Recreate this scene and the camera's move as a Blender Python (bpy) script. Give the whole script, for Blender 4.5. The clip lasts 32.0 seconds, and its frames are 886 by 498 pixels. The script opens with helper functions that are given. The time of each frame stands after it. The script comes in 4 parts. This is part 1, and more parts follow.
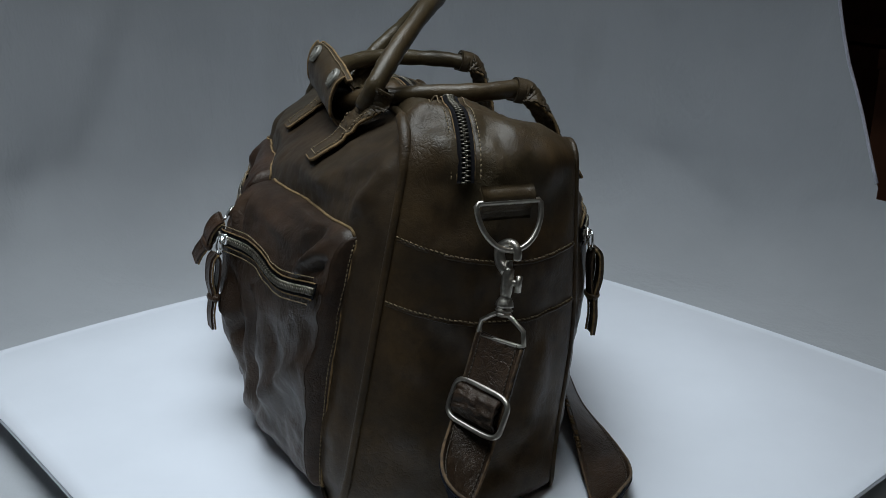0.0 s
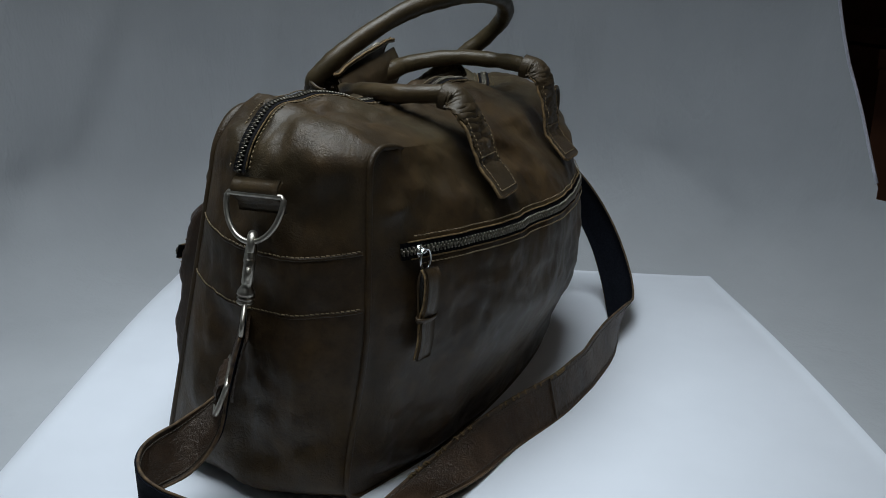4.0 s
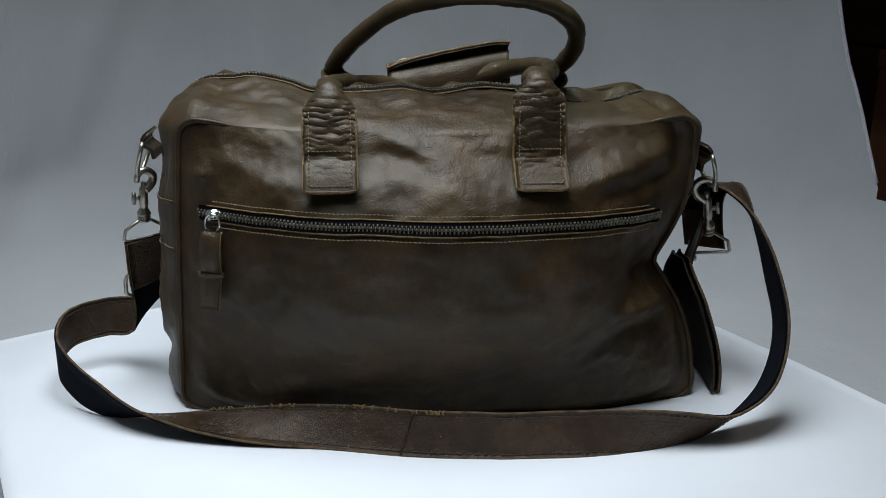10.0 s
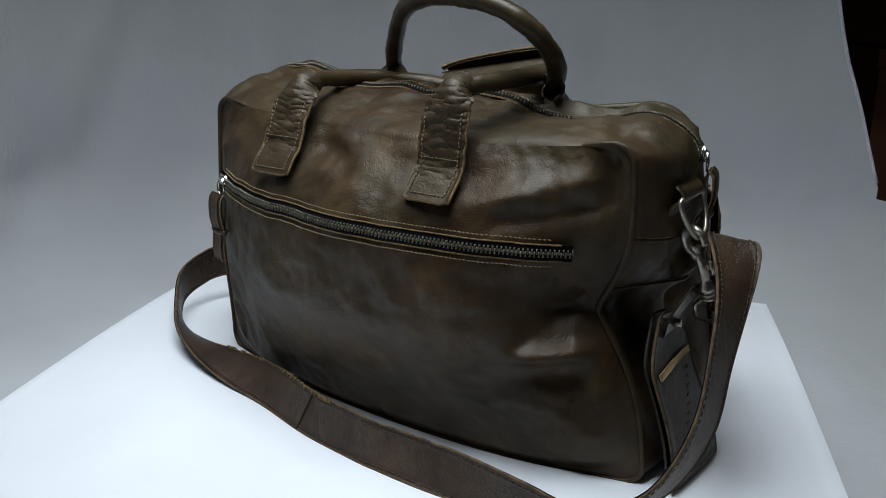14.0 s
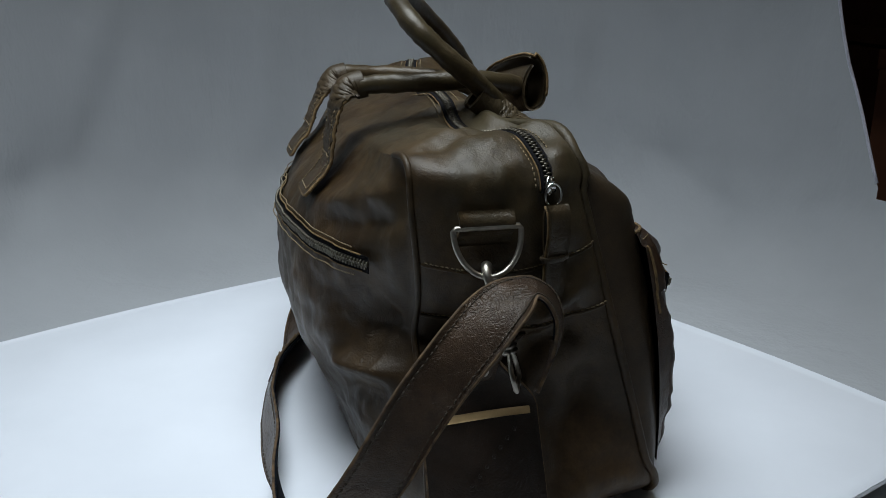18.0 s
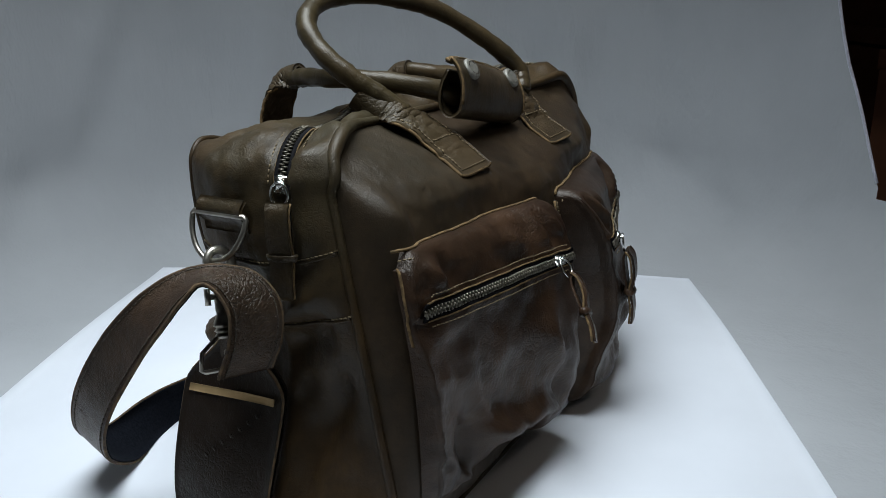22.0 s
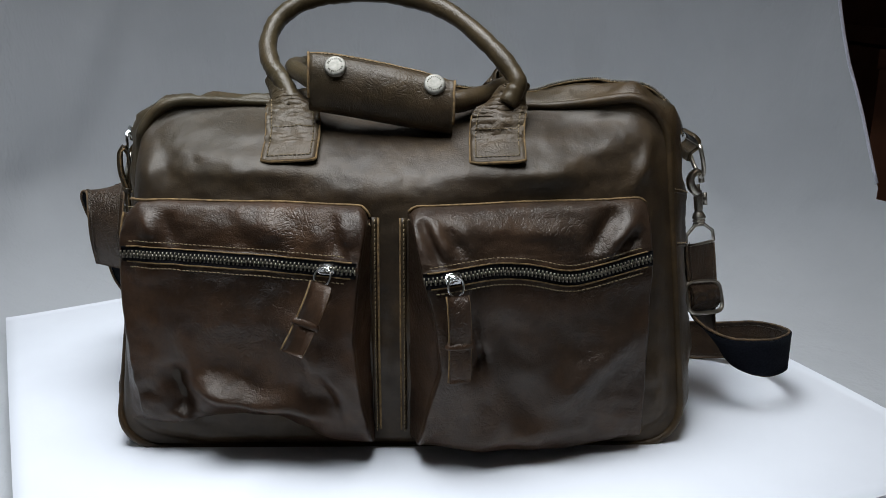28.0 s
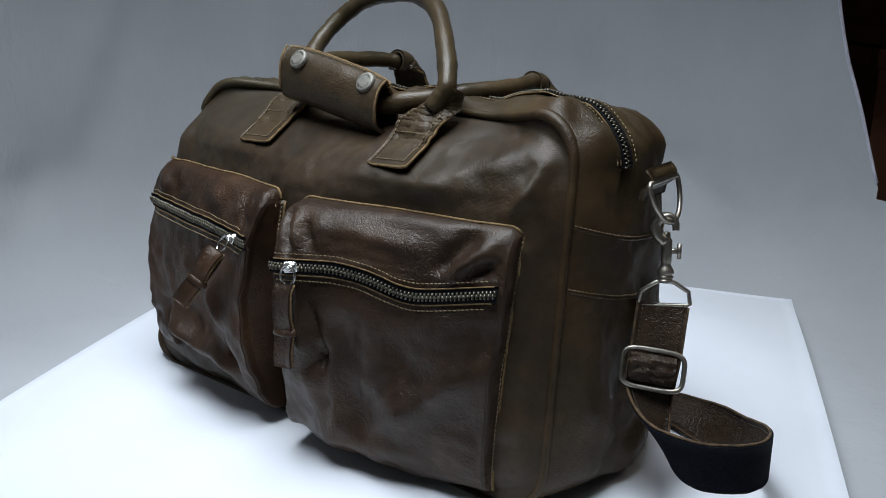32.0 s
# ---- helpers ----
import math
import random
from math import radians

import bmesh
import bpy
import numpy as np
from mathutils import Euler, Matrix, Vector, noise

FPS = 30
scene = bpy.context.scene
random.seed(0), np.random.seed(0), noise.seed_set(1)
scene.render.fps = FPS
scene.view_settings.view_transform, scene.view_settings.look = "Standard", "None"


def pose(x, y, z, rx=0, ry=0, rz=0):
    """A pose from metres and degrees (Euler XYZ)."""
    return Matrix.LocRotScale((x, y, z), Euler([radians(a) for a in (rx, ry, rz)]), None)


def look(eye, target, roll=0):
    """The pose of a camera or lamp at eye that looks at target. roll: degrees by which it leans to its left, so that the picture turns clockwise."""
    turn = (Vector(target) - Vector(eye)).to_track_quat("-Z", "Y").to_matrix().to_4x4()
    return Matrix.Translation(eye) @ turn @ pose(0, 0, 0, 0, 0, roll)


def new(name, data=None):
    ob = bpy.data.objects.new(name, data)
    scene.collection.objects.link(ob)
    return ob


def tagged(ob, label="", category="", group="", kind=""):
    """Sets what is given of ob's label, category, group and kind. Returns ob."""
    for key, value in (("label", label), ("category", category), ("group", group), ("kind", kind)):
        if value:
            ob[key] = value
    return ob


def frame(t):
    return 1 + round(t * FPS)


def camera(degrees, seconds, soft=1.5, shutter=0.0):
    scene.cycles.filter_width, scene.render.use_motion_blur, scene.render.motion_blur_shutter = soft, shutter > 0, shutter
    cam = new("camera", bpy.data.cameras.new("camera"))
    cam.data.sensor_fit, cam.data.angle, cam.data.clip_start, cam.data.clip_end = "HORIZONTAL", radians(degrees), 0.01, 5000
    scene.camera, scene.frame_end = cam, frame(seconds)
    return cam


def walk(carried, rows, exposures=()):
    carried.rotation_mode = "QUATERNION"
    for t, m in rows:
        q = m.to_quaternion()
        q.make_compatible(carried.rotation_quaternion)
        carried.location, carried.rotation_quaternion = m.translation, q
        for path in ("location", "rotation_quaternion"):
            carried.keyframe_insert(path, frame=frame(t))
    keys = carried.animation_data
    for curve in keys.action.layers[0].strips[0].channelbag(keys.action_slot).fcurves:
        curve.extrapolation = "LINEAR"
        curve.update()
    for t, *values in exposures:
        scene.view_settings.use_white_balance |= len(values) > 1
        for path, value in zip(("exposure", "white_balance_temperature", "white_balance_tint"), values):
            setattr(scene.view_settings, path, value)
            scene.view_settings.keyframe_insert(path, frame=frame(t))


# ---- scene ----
# ---- camera ----
cam = camera(51.75, 32.0, soft=0.65)
EYE = Vector((0.0, -0.8, 0.3694))
EXPOSURES = [(0.0, -0.42, 6450, 10), (3.5, -0.42, 6450, 10), (6.0, -0.08, 6550, 10), (9.0, -0.02, 6650, 10), (13.0, -0.02, 6650, 10), (17.0, -0.2, 6550, 10),
             (19.5, -0.2, 6500, 10), (22.0, 0.03, 6550, 10), (25.0, 0.26, 6650, 13), (28.0, 0.24, 6750, 14), (30.0, 0.22, 6650, 14), (32.0, 0.20, 6450, 13)]
walk(cam, [(t, look(EYE, EYE + Vector((0.0237, 0.9582, -0.2851)), 0.363)) for t in (0.0, 32.0)], EXPOSURES)
TURN = 10.221          # degrees per second, clockwise from above
BAG_YAW = -73.5        # heading of the bag on the board at the start

# ---- light ----
world = bpy.data.worlds.new("room_air")
scene.world = world
world.use_nodes = True
world.node_tree.nodes["Background"].inputs[0].default_value = (0.75, 0.85, 1.0, 1)
world.node_tree.nodes["Background"].inputs[1].default_value = 0.05


def lamp(name, eye, target, size, watts, colour, spread):
    data = bpy.data.lights.new(name, "AREA")
    data.shape, data.size, data.energy, data.color, data.spread = "DISK", size, watts, colour, radians(spread)
    ob = new(name, data)
    ob.matrix_world = look(eye, target)
    return ob


lamp("overhead_lamp", (-0.13, -0.16, 1.1), (-0.05, -0.04, 0.0), 0.80, 5.3, (0.82, 0.92, 1.0), 90)
lamp("room_lamp", (1.5, -0.3, 1.85), (1.5, 0.2, -0.8), 0.4, 1.6, (1.0, 0.9, 0.78), 150)


# ---- materials ----
class Nodes:
    """A small helper round one node material."""

    def __init__(self, name, rough=0.5, metal=0.0, spec=0.5):
        self.mat = bpy.data.materials.new(name)
        self.mat.use_nodes = True
        self.tree = self.mat.node_tree
        self.out = self.tree.nodes["Principled BSDF"]
        self.out.inputs["Roughness"].default_value = rough
        self.out.inputs["Metallic"].default_value = metal
        self.out.inputs["Specular IOR Level"].default_value = spec
        self.coord = self.add("ShaderNodeTexCoord").outputs["Object"]

    def add(self, kind, **values):
        node = self.tree.nodes.new(kind)
        for key, value in values.items():
            node.inputs[key.replace("_", " ")].default_value = value
        return node

    def join(self, a, b):
        self.tree.links.new(a, b)

    def noise(self, scale, detail=4.0, rough=0.55, stretch=None):
        node = self.add("ShaderNodeTexNoise", Scale=scale, Detail=detail, Roughness=rough)
        self.join(self.stretched(stretch), node.inputs["Vector"])
        return node.outputs["Fac"]

    def cells(self, scale, feature="DISTANCE_TO_EDGE", stretch=None):
        node = self.add("ShaderNodeTexVoronoi", Scale=scale)
        node.feature = feature
        self.join(self.stretched(stretch), node.inputs["Vector"])
        return node.outputs["Distance"]

    def stretched(self, stretch):
        if not stretch:
            return self.coord
        node = self.add("ShaderNodeMapping")
        node.inputs["Scale"].default_value = stretch
        self.join(self.coord, node.inputs["Vector"])
        return node.outputs[0]

    def ramp(self, fac, *stops):
        node = self.add("ShaderNodeValToRGB")
        while len(node.color_ramp.elements) < len(stops):
            node.color_ramp.elements.new(0.5)
        for element, (at, colour) in zip(node.color_ramp.elements, stops):
            element.position = at
            element.color = (*colour, 1) if len(colour) == 3 else (colour[0],) * 3 + (1,)
        self.join(fac, node.inputs[0])
        return node.outputs[0]

    def mix(self, fac, a, b, blend="MIX"):
        node = self.tree.nodes.new("ShaderNodeMix")
        node.data_type, node.blend_type = "RGBA", blend
        for value, slot in ((fac, 0), (a, 6), (b, 7)):
            if hasattr(value, "is_output"):
                self.join(value, node.inputs[slot])
            else:
                node.inputs[slot].default_value = value
        return node.outputs[2]

    def colour(self, value):
        if hasattr(value, "is_output"):
            self.join(value, self.out.inputs["Base Color"])
        else:
            self.out.inputs["Base Color"].default_value = (*value, 1)
        return self

    def rough(self, fac, low, high):
        node = self.add("ShaderNodeMapRange")
        node.inputs["To Min"].default_value, node.inputs["To Max"].default_value = low, high
        self.join(fac, node.inputs[0])
        self.join(node.outputs[0], self.out.inputs["Roughness"])
        return self

    def bump(self, *layers):
        last = None
        for fac, strength, depth in layers:
            node = self.add("ShaderNodeBump", Strength=strength, Distance=depth)
            self.join(fac, node.inputs["Height"])
            if last:
                self.join(last, node.inputs["Normal"])
            last = node.outputs[0]
        self.join(last, self.out.inputs["Normal"])
        return self


def leather(name, dark, mid, light, olive, crease=0.5, shine=(0.3, 0.5)):
    """Waxed leather: cloudy brown with olive patches that grow with height, worn paler spots, fine pores and broken
    creases.
    """
    m = Nodes(name, spec=0.34)
    m.out.inputs["Specular Tint"].default_value = (1.0, 0.94, 0.86, 1)
    cloud = m.noise(15.0, 8.0, 0.68)
    fine = m.noise(70.0, 6.0, 0.65)
    base = m.ramp(cloud, (0.28, dark), (0.5, mid), (0.74, light))
    # real olive tint towards the top, made paler to stand in for overhead light
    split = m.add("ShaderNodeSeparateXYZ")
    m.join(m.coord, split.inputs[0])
    upper_lit = m.ramp(split.outputs["Z"], (0.15, (0.25,)), (0.24, (1.0,)))
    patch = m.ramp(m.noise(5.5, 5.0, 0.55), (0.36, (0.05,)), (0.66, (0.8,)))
    base = m.mix(m.mix(1.0, upper_lit, patch, "MULTIPLY"), base, (*olive, 1))
    base = m.mix(m.ramp(fine, (0.48, (0.0,)), (0.74, (0.34,))), base, (*light, 1))
    base = m.mix(m.ramp(m.noise(130.0, 5.0, 0.65), (0.34, (0.3,)), (0.50, (0.0,))), base, (*dark, 1))
    m.colour(base)
    m.rough(m.noise(26.0, 7.0, 0.7), *shine)
    warp = m.add("ShaderNodeMixRGB")
    warp.blend_type = "ADD"
    warp.inputs[0].default_value = 0.03
    wave = m.add("ShaderNodeTexNoise", Scale=35.0, Detail=4.0)
    m.join(m.coord, wave.inputs["Vector"])
    m.join(m.coord, warp.inputs[1])
    m.join(wave.outputs["Color"], warp.inputs[2])
    net = m.add("ShaderNodeTexVoronoi", Scale=230.0)
    net.feature = "DISTANCE_TO_EDGE"
    m.join(warp.outputs[0], net.inputs["Vector"])
    lines = m.ramp(net.outputs["Distance"], (0.0, (0.0,)), (0.2, (1.0,)))
    patches = m.ramp(m.noise(13.0, 5.0, 0.6), (0.45, (0.0,)), (0.68, (1.0,)))
    net_here = m.mix(patches, (1, 1, 1, 1), lines)
    small = m.add("ShaderNodeTexVoronoi", Scale=520.0)
    small.feature = "DISTANCE_TO_EDGE"
    m.join(warp.outputs[0], small.inputs["Vector"])
    pebble = m.ramp(small.outputs["Distance"], (0.0, (0.0,)), (0.25, (1.0,)))
    vein = m.ramp(m.noise(24.0, 8.0, 0.66), (0.455, (1.0,)), (0.5, (0.0,)), (0.545, (1.0,)))
    vein = m.mix(m.ramp(m.noise(9.0, 4.0, 0.6), (0.42, (0.0,)), (0.62, (1.0,))), (1, 1, 1, 1), vein)
    m.bump((m.cells(900.0), 0.2, 0.0002), (vein, crease * 0.6, 0.0009), (net_here, crease * 0.8, 0.0010), (pebble, crease * 0.5, 0.0004), (m.noise(30.0, 7.0, 0.6), crease * 1.0, 0.003), (fine, crease * 0.65, 0.0016))
    return m.mat


# body olive is brighter than its hide: top light painted into the colour
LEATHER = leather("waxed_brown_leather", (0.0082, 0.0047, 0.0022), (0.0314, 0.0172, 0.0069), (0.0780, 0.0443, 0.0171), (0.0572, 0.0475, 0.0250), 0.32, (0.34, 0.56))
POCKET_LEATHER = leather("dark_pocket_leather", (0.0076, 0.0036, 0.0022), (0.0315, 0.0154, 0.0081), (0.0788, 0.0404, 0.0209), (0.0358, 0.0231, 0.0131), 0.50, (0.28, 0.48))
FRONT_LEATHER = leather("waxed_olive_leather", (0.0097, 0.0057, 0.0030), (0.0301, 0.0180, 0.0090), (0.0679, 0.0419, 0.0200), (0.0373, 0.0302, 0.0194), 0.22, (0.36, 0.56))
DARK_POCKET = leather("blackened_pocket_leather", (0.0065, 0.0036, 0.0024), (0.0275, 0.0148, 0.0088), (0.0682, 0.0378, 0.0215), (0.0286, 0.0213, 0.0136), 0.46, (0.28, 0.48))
TAG_LEATHER = leather("dark_tag_leather", (0.006, 0.0036, 0.0022), (0.013, 0.0075, 0.0048), (0.030, 0.018, 0.011), (0.013, 0.009, 0.006), 0.60, (0.34, 0.54))
TAB_LEATHER = leather("creased_tab_leather", (0.0118, 0.0072, 0.0036), (0.0446, 0.0280, 0.0139), (0.0892, 0.0573, 0.0296), (0.0430, 0.0329, 0.0164), 0.42, (0.32, 0.52))
HANDLE_LEATHER = leather("rolled_handle_leather", (0.0118, 0.0075, 0.0036), (0.0459, 0.0294, 0.0141), (0.0866, 0.0561, 0.0269), (0.0477, 0.0377, 0.0185), 0.24, (0.26, 0.44))
STRAP_LEATHER = leather("cracked_strap_leather", (0.0108, 0.0058, 0.0035), (0.0380, 0.0215, 0.0121), (0.0892, 0.0534, 0.0323), (0.0298, 0.0207, 0.0114), 0.80, (0.28, 0.50))


def plain(name, dark, light, scale, rough=0.8, metal=0.0, depth=0.0005, spec=0.5):
    m = Nodes(name, rough, metal, spec)
    n = m.noise(scale, 4.0)
    m.colour(m.ramp(n, (0.3, dark), (0.7, light))).bump((n, 0.3, depth))
    return m.mat


RAW_EDGE = plain("raw_ochre_edge", (0.075, 0.045, 0.018), (0.24, 0.15, 0.06), 300.0, 0.9)
THREAD = plain("tan_thread", (0.11, 0.08, 0.042), (0.28, 0.205, 0.11), 400.0, 0.8)
TAPE = plain("black_zip_tape", (0.006, 0.006, 0.007), (0.012, 0.011, 0.012), 900.0, 0.95, spec=0.08)
WEBBING = plain("black_lining", (0.003, 0.004, 0.006), (0.009, 0.010, 0.014), 500.0, 0.95, spec=0.06)
NICKEL = plain("brushed_nickel", (0.34, 0.31, 0.26), (0.52, 0.48, 0.41), 160.0, 0.38, 1.0, 0.0002)
BRIGHT = plain("polished_steel", (0.7, 0.7, 0.68), (0.85, 0.85, 0.83), 90.0, 0.18, 1.0, 0.0001)
TEETH = plain("antique_zip_metal", (0.05, 0.044, 0.033), (0.20, 0.178, 0.14), 500.0, 0.44, 1.0, 0.0001)
CARD = plain("tan_card", (0.3, 0.19, 0.08), (0.42, 0.28, 0.13), 60.0, 0.8)
BOARD = plain("white_board", (0.74, 0.76, 0.8), (0.8, 0.82, 0.86), 6.0, 0.6, 0.0, 0.0002)
STEEL = plain("grey_metal", (0.2, 0.2, 0.2), (0.3, 0.3, 0.3), 30.0, 0.5, 0.6)
WOOD = plain("dark_brown_wood", (0.26, 0.12, 0.075), (0.38, 0.19, 0.12), 12.0, 0.6)
ROOM = plain("dim_room_paint", (0.38, 0.36, 0.33), (0.46, 0.44, 0.41), 2.0, 0.9)

_c = Nodes("white_tent_cloth", 0.9, spec=0.2)
_c.colour(_c.ramp(_c.noise(5.0, 4.0), (0.3, (0.44, 0.45, 0.46)), (0.7, (0.49, 0.50, 0.51))))
_crease = _c.ramp(_c.noise(2.6, 7.0, 0.6, (1, 1, 0.4)), (0.47, (1.0,)), (0.5, (0.0,)), (0.53, (1.0,)))
_c.bump((_crease, 0.10, 0.012), (_c.noise(14.0, 5.0, 0.6, (1, 1, 0.35)), 0.2, 0.02), (_c.noise(260.0, 2.0), 0.06, 0.0005))
CLOTH = _c.mat


# ---- mesh helpers ----
def mesh_of(name, verts, faces, material, smooth=True):
    me = bpy.data.meshes.new(name)
    me.from_pydata([tuple(v) for v in verts], [], faces)
    me.update()
    if smooth:
        me.polygons.foreach_set("use_smooth", [True] * len(me.polygons))
    me.materials.append(material)
    return me


def part(name, data, material, parent, label=""):
    """One mesh object under a thing or a part. data: (verts, faces) or a bmesh."""
    if isinstance(data, tuple):
        me = mesh_of(name, data[0], data[1], material, data[2] if len(data) > 2 else True)
    else:
        me = bpy.data.meshes.new(name)
        data.to_mesh(me)
        data.free()
        me.polygons.foreach_set("use_smooth", [True] * len(me.polygons))
        me.materials.append(material)
    ob = new(name, me)
    ob.parent = parent
    if label:
        ob["label"] = label
    return ob


def thing(name, label, category, m=None):
    ob = new(name)
    ob.empty_display_size = 0.05
    if m is not None:
        ob.matrix_basis = m
    return tagged(ob, label, category)


def merge(*pieces):
    verts, faces = [], []
    for p in pieces:
        k = len(verts)
        verts += list(p[0])
        faces += [tuple(i + k for i in f) for f in p[1]]
    return verts, faces


def sheet(fn, nu, nv, closed=False):
    """A grid of fn(u, v), u and v from 0 to 1."""
    verts = [Vector(fn(i / (nu if closed else nu - 1), j / (nv - 1))) for i in range(nu) for j in range(nv)]
    faces = []
    for i in range(nu if closed else nu - 1):
        for j in range(nv - 1):
            a, b = i * nv + j, ((i + 1) % nu) * nv + j
            faces.append((a, b, b + 1, a + 1))
    return verts, faces


def spline(points, n, closed=False):
    """n points along a smooth line through the given ones (tuples of any length)."""
    p = [np.array(q, float) for q in points]
    k = len(p)
    out = []
    for i in range(n):
        s = i / n * k if closed else i / (n - 1) * (k - 1)
        j = min(int(s), k - 1 if closed else k - 2)
        f = s - j
        if closed:
            a, b, c, d = (p[(j + o) % k] for o in (-1, 0, 1, 2))
        else:
            b, c = p[j], p[j + 1]
            a = p[j - 1] if j > 0 else 2 * b - c
            d = p[j + 2] if j + 2 < k else 2 * c - b
        out.append(0.5 * (2 * b + (c - a) * f + (2 * a - 5 * b + 4 * c - d) * f * f + (3 * b - a - 3 * c + d) * f ** 3))
    return out


def tube(points, radius, sides=10, closed=False, flat=1.0, caps=True):
    """A round bar along points; radius: a number or one for each point."""
    pts = [Vector(p[:3]) for p in points]
    n = len(pts)
    verts, faces = [], []
    up = None
    for i, p in enumerate(pts):
        a = pts[(i - 1) % n] if closed or i else pts[0]
        b = pts[(i + 1) % n] if closed or i < n - 1 else pts[-1]
        d = (b - a).normalized()
        if up is None:
            up = d.orthogonal().normalized()
        up = (up - d * up.dot(d)).normalized()
        side = d.cross(up)
        r = radius[i] if hasattr(radius, "__len__") else radius
        for s in range(sides):
            w = 2 * math.pi * s / sides
            verts.append(p + up * (r * math.cos(w)) + side * (r * flat * math.sin(w)))
    for i in range(n if closed else n - 1):
        for s in range(sides):
            a, b = i * sides, ((i + 1) % n) * sides
            faces.append((a + s, a + (s + 1) % sides, b + (s + 1) % sides, b + s))
    if caps and not closed:
        faces.append(tuple(reversed(range(sides))))
        faces.append(tuple((n - 1) * sides + s for s in range(sides)))
    return verts, faces


def slab(top, nu, nv, thick, sense=1.0):
    """A sheet given by its outer face top(u, v), with thickness away from its normal."""
    verts, faces = sheet(top, nu, nv)
    me = bpy.data.meshes.new("t")
    me.from_pydata([tuple(v) for v in verts], [], faces)
    normals = [v.normal.copy() for v in me.vertices]
    bpy.data.meshes.remove(me)
    k = len(verts)
    under = [v - n * (thick * sense) for v, n in zip(verts, normals)]
    faces2 = [tuple(reversed([i + k for i in f])) for f in faces]
    rim = [i * nv for i in range(nu)] + [(nu - 1) * nv + j for j in range(1, nv)] + [i * nv + nv - 1 for i in range(nu - 2, -1, -1)] + [j for j in range(nv - 2, 0, -1)]
    side = [(rim[i], rim[(i + 1) % len(rim)], rim[(i + 1) % len(rim)] + k, rim[i] + k) for i in range(len(rim))]
    return verts + under, faces + faces2 + side


def rim_of(top, n=24):
    """The points round the rim of a sheet."""
    t = [i / n for i in range(n)]
    return [top(s, 0.0) for s in t] + [top(1.0, s) for s in t] + [top(1 - s, 1.0) for s in t] + [top(0.0, 1 - s) for s in t]


def block(centre, along, across, size):
    """A box with axes along, across and their normal."""
    c, a, b = Vector(centre), Vector(along).normalized(), Vector(across)
    b = (b - a * a.dot(b)).normalized()
    n = a.cross(b)
    verts = [c + a * (x * size[0] / 2) + b * (y * size[1] / 2) + n * (z * size[2] / 2) for x in (-1, 1) for y in (-1, 1) for z in (-1, 1)]
    return verts, [(0, 1, 3, 2), (4, 6, 7, 5), (0, 4, 5, 1), (2, 3, 7, 6), (0, 2, 6, 4), (1, 5, 7, 3)]


def resample(points, step):
    """Points and directions at even steps along a polyline."""
    pts = [Vector(p[:3]) for p in points]
    out, carry = [], 0.0
    for a, b in zip(pts, pts[1:]):
        d = (b - a).length
        if d < 1e-9:
            continue
        s = carry
        while s < d:
            out.append((a + (b - a) * (s / d), (b - a) / d))
            s += step
        carry = s - d
    return out


def stitches(points, out, step=0.0035, length=0.0024, fat=0.00046):
    """A row of sewn stitches lying on a surface; out(p): its normal there."""
    rows = []
    for p, d in resample(points, step):
        n = Vector(out(p) if callable(out) else out).normalized()
        side = d.cross(n).normalized()
        rows.append(block(p + n * fat * 0.6, d + side * 0.12, side, (length, fat * 1.5, fat * 1.6)))
    return merge(*rows)


def zip_teeth(points, out, step=0.0032, span=0.0060):
    rows = []
    for i, (p, d) in enumerate(resample(points, step / 2)):
        n = Vector(out(p) if callable(out) else out).normalized()
        side = d.cross(n).normalized() * (1 if i % 2 else -1)
        rows.append(block(p + n * 0.0006 + side * span * 0.17, d, side, (step * 0.34, span * 0.62, 0.0020)))
    return merge(*rows)


def ribbon_fn(points, width, lift=0.0):
    """Surface of a band along points (x, y, z, wx, wy, wz): centre and direction of its width."""
    def at(u, v):
        s = u * (len(points) - 1)
        i = min(int(s), len(points) - 2)
        q = points[i] + (points[i + 1] - points[i]) * (s - i)
        d = points[i + 1][:3] - points[i][:3]
        w = Vector(q[3:6]).normalized()
        n = Vector(d).cross(w).normalized()
        return Vector(q[:3]) + w * (width * (v - 0.5)) + n * lift
    return at


def wob(p, scale, amp, seed=0.0):
    return amp * noise.fractal(Vector(p) * scale + Vector((seed, seed * 1.7, -seed)), 0.8, 2.0, 4)


def fold(x, z, x0, z0, x1, z1, width, amp):
    """A soft ridge along the line from (x0, z0) to (x1, z1)."""
    dx, dz = x1 - x0, z1 - z0
    s = ((x - x0) * dx + (z - z0) * dz) / (dx * dx + dz * dz)
    c = min(1.0, max(0.0, s))
    d = math.hypot(x - x0 - c * dx, z - z0 - c * dz)
    return amp * math.exp(-(d / width) ** 1.8) * (1 - 0.6 * abs(2 * c - 1) ** 3)


def lerp(a, b, s):
    return a + (b - a) * s


def smooth(a, b, s):
    k = min(1.0, max(0.0, (s - a) / (b - a)))
    return k * k * (3 - 2 * k)


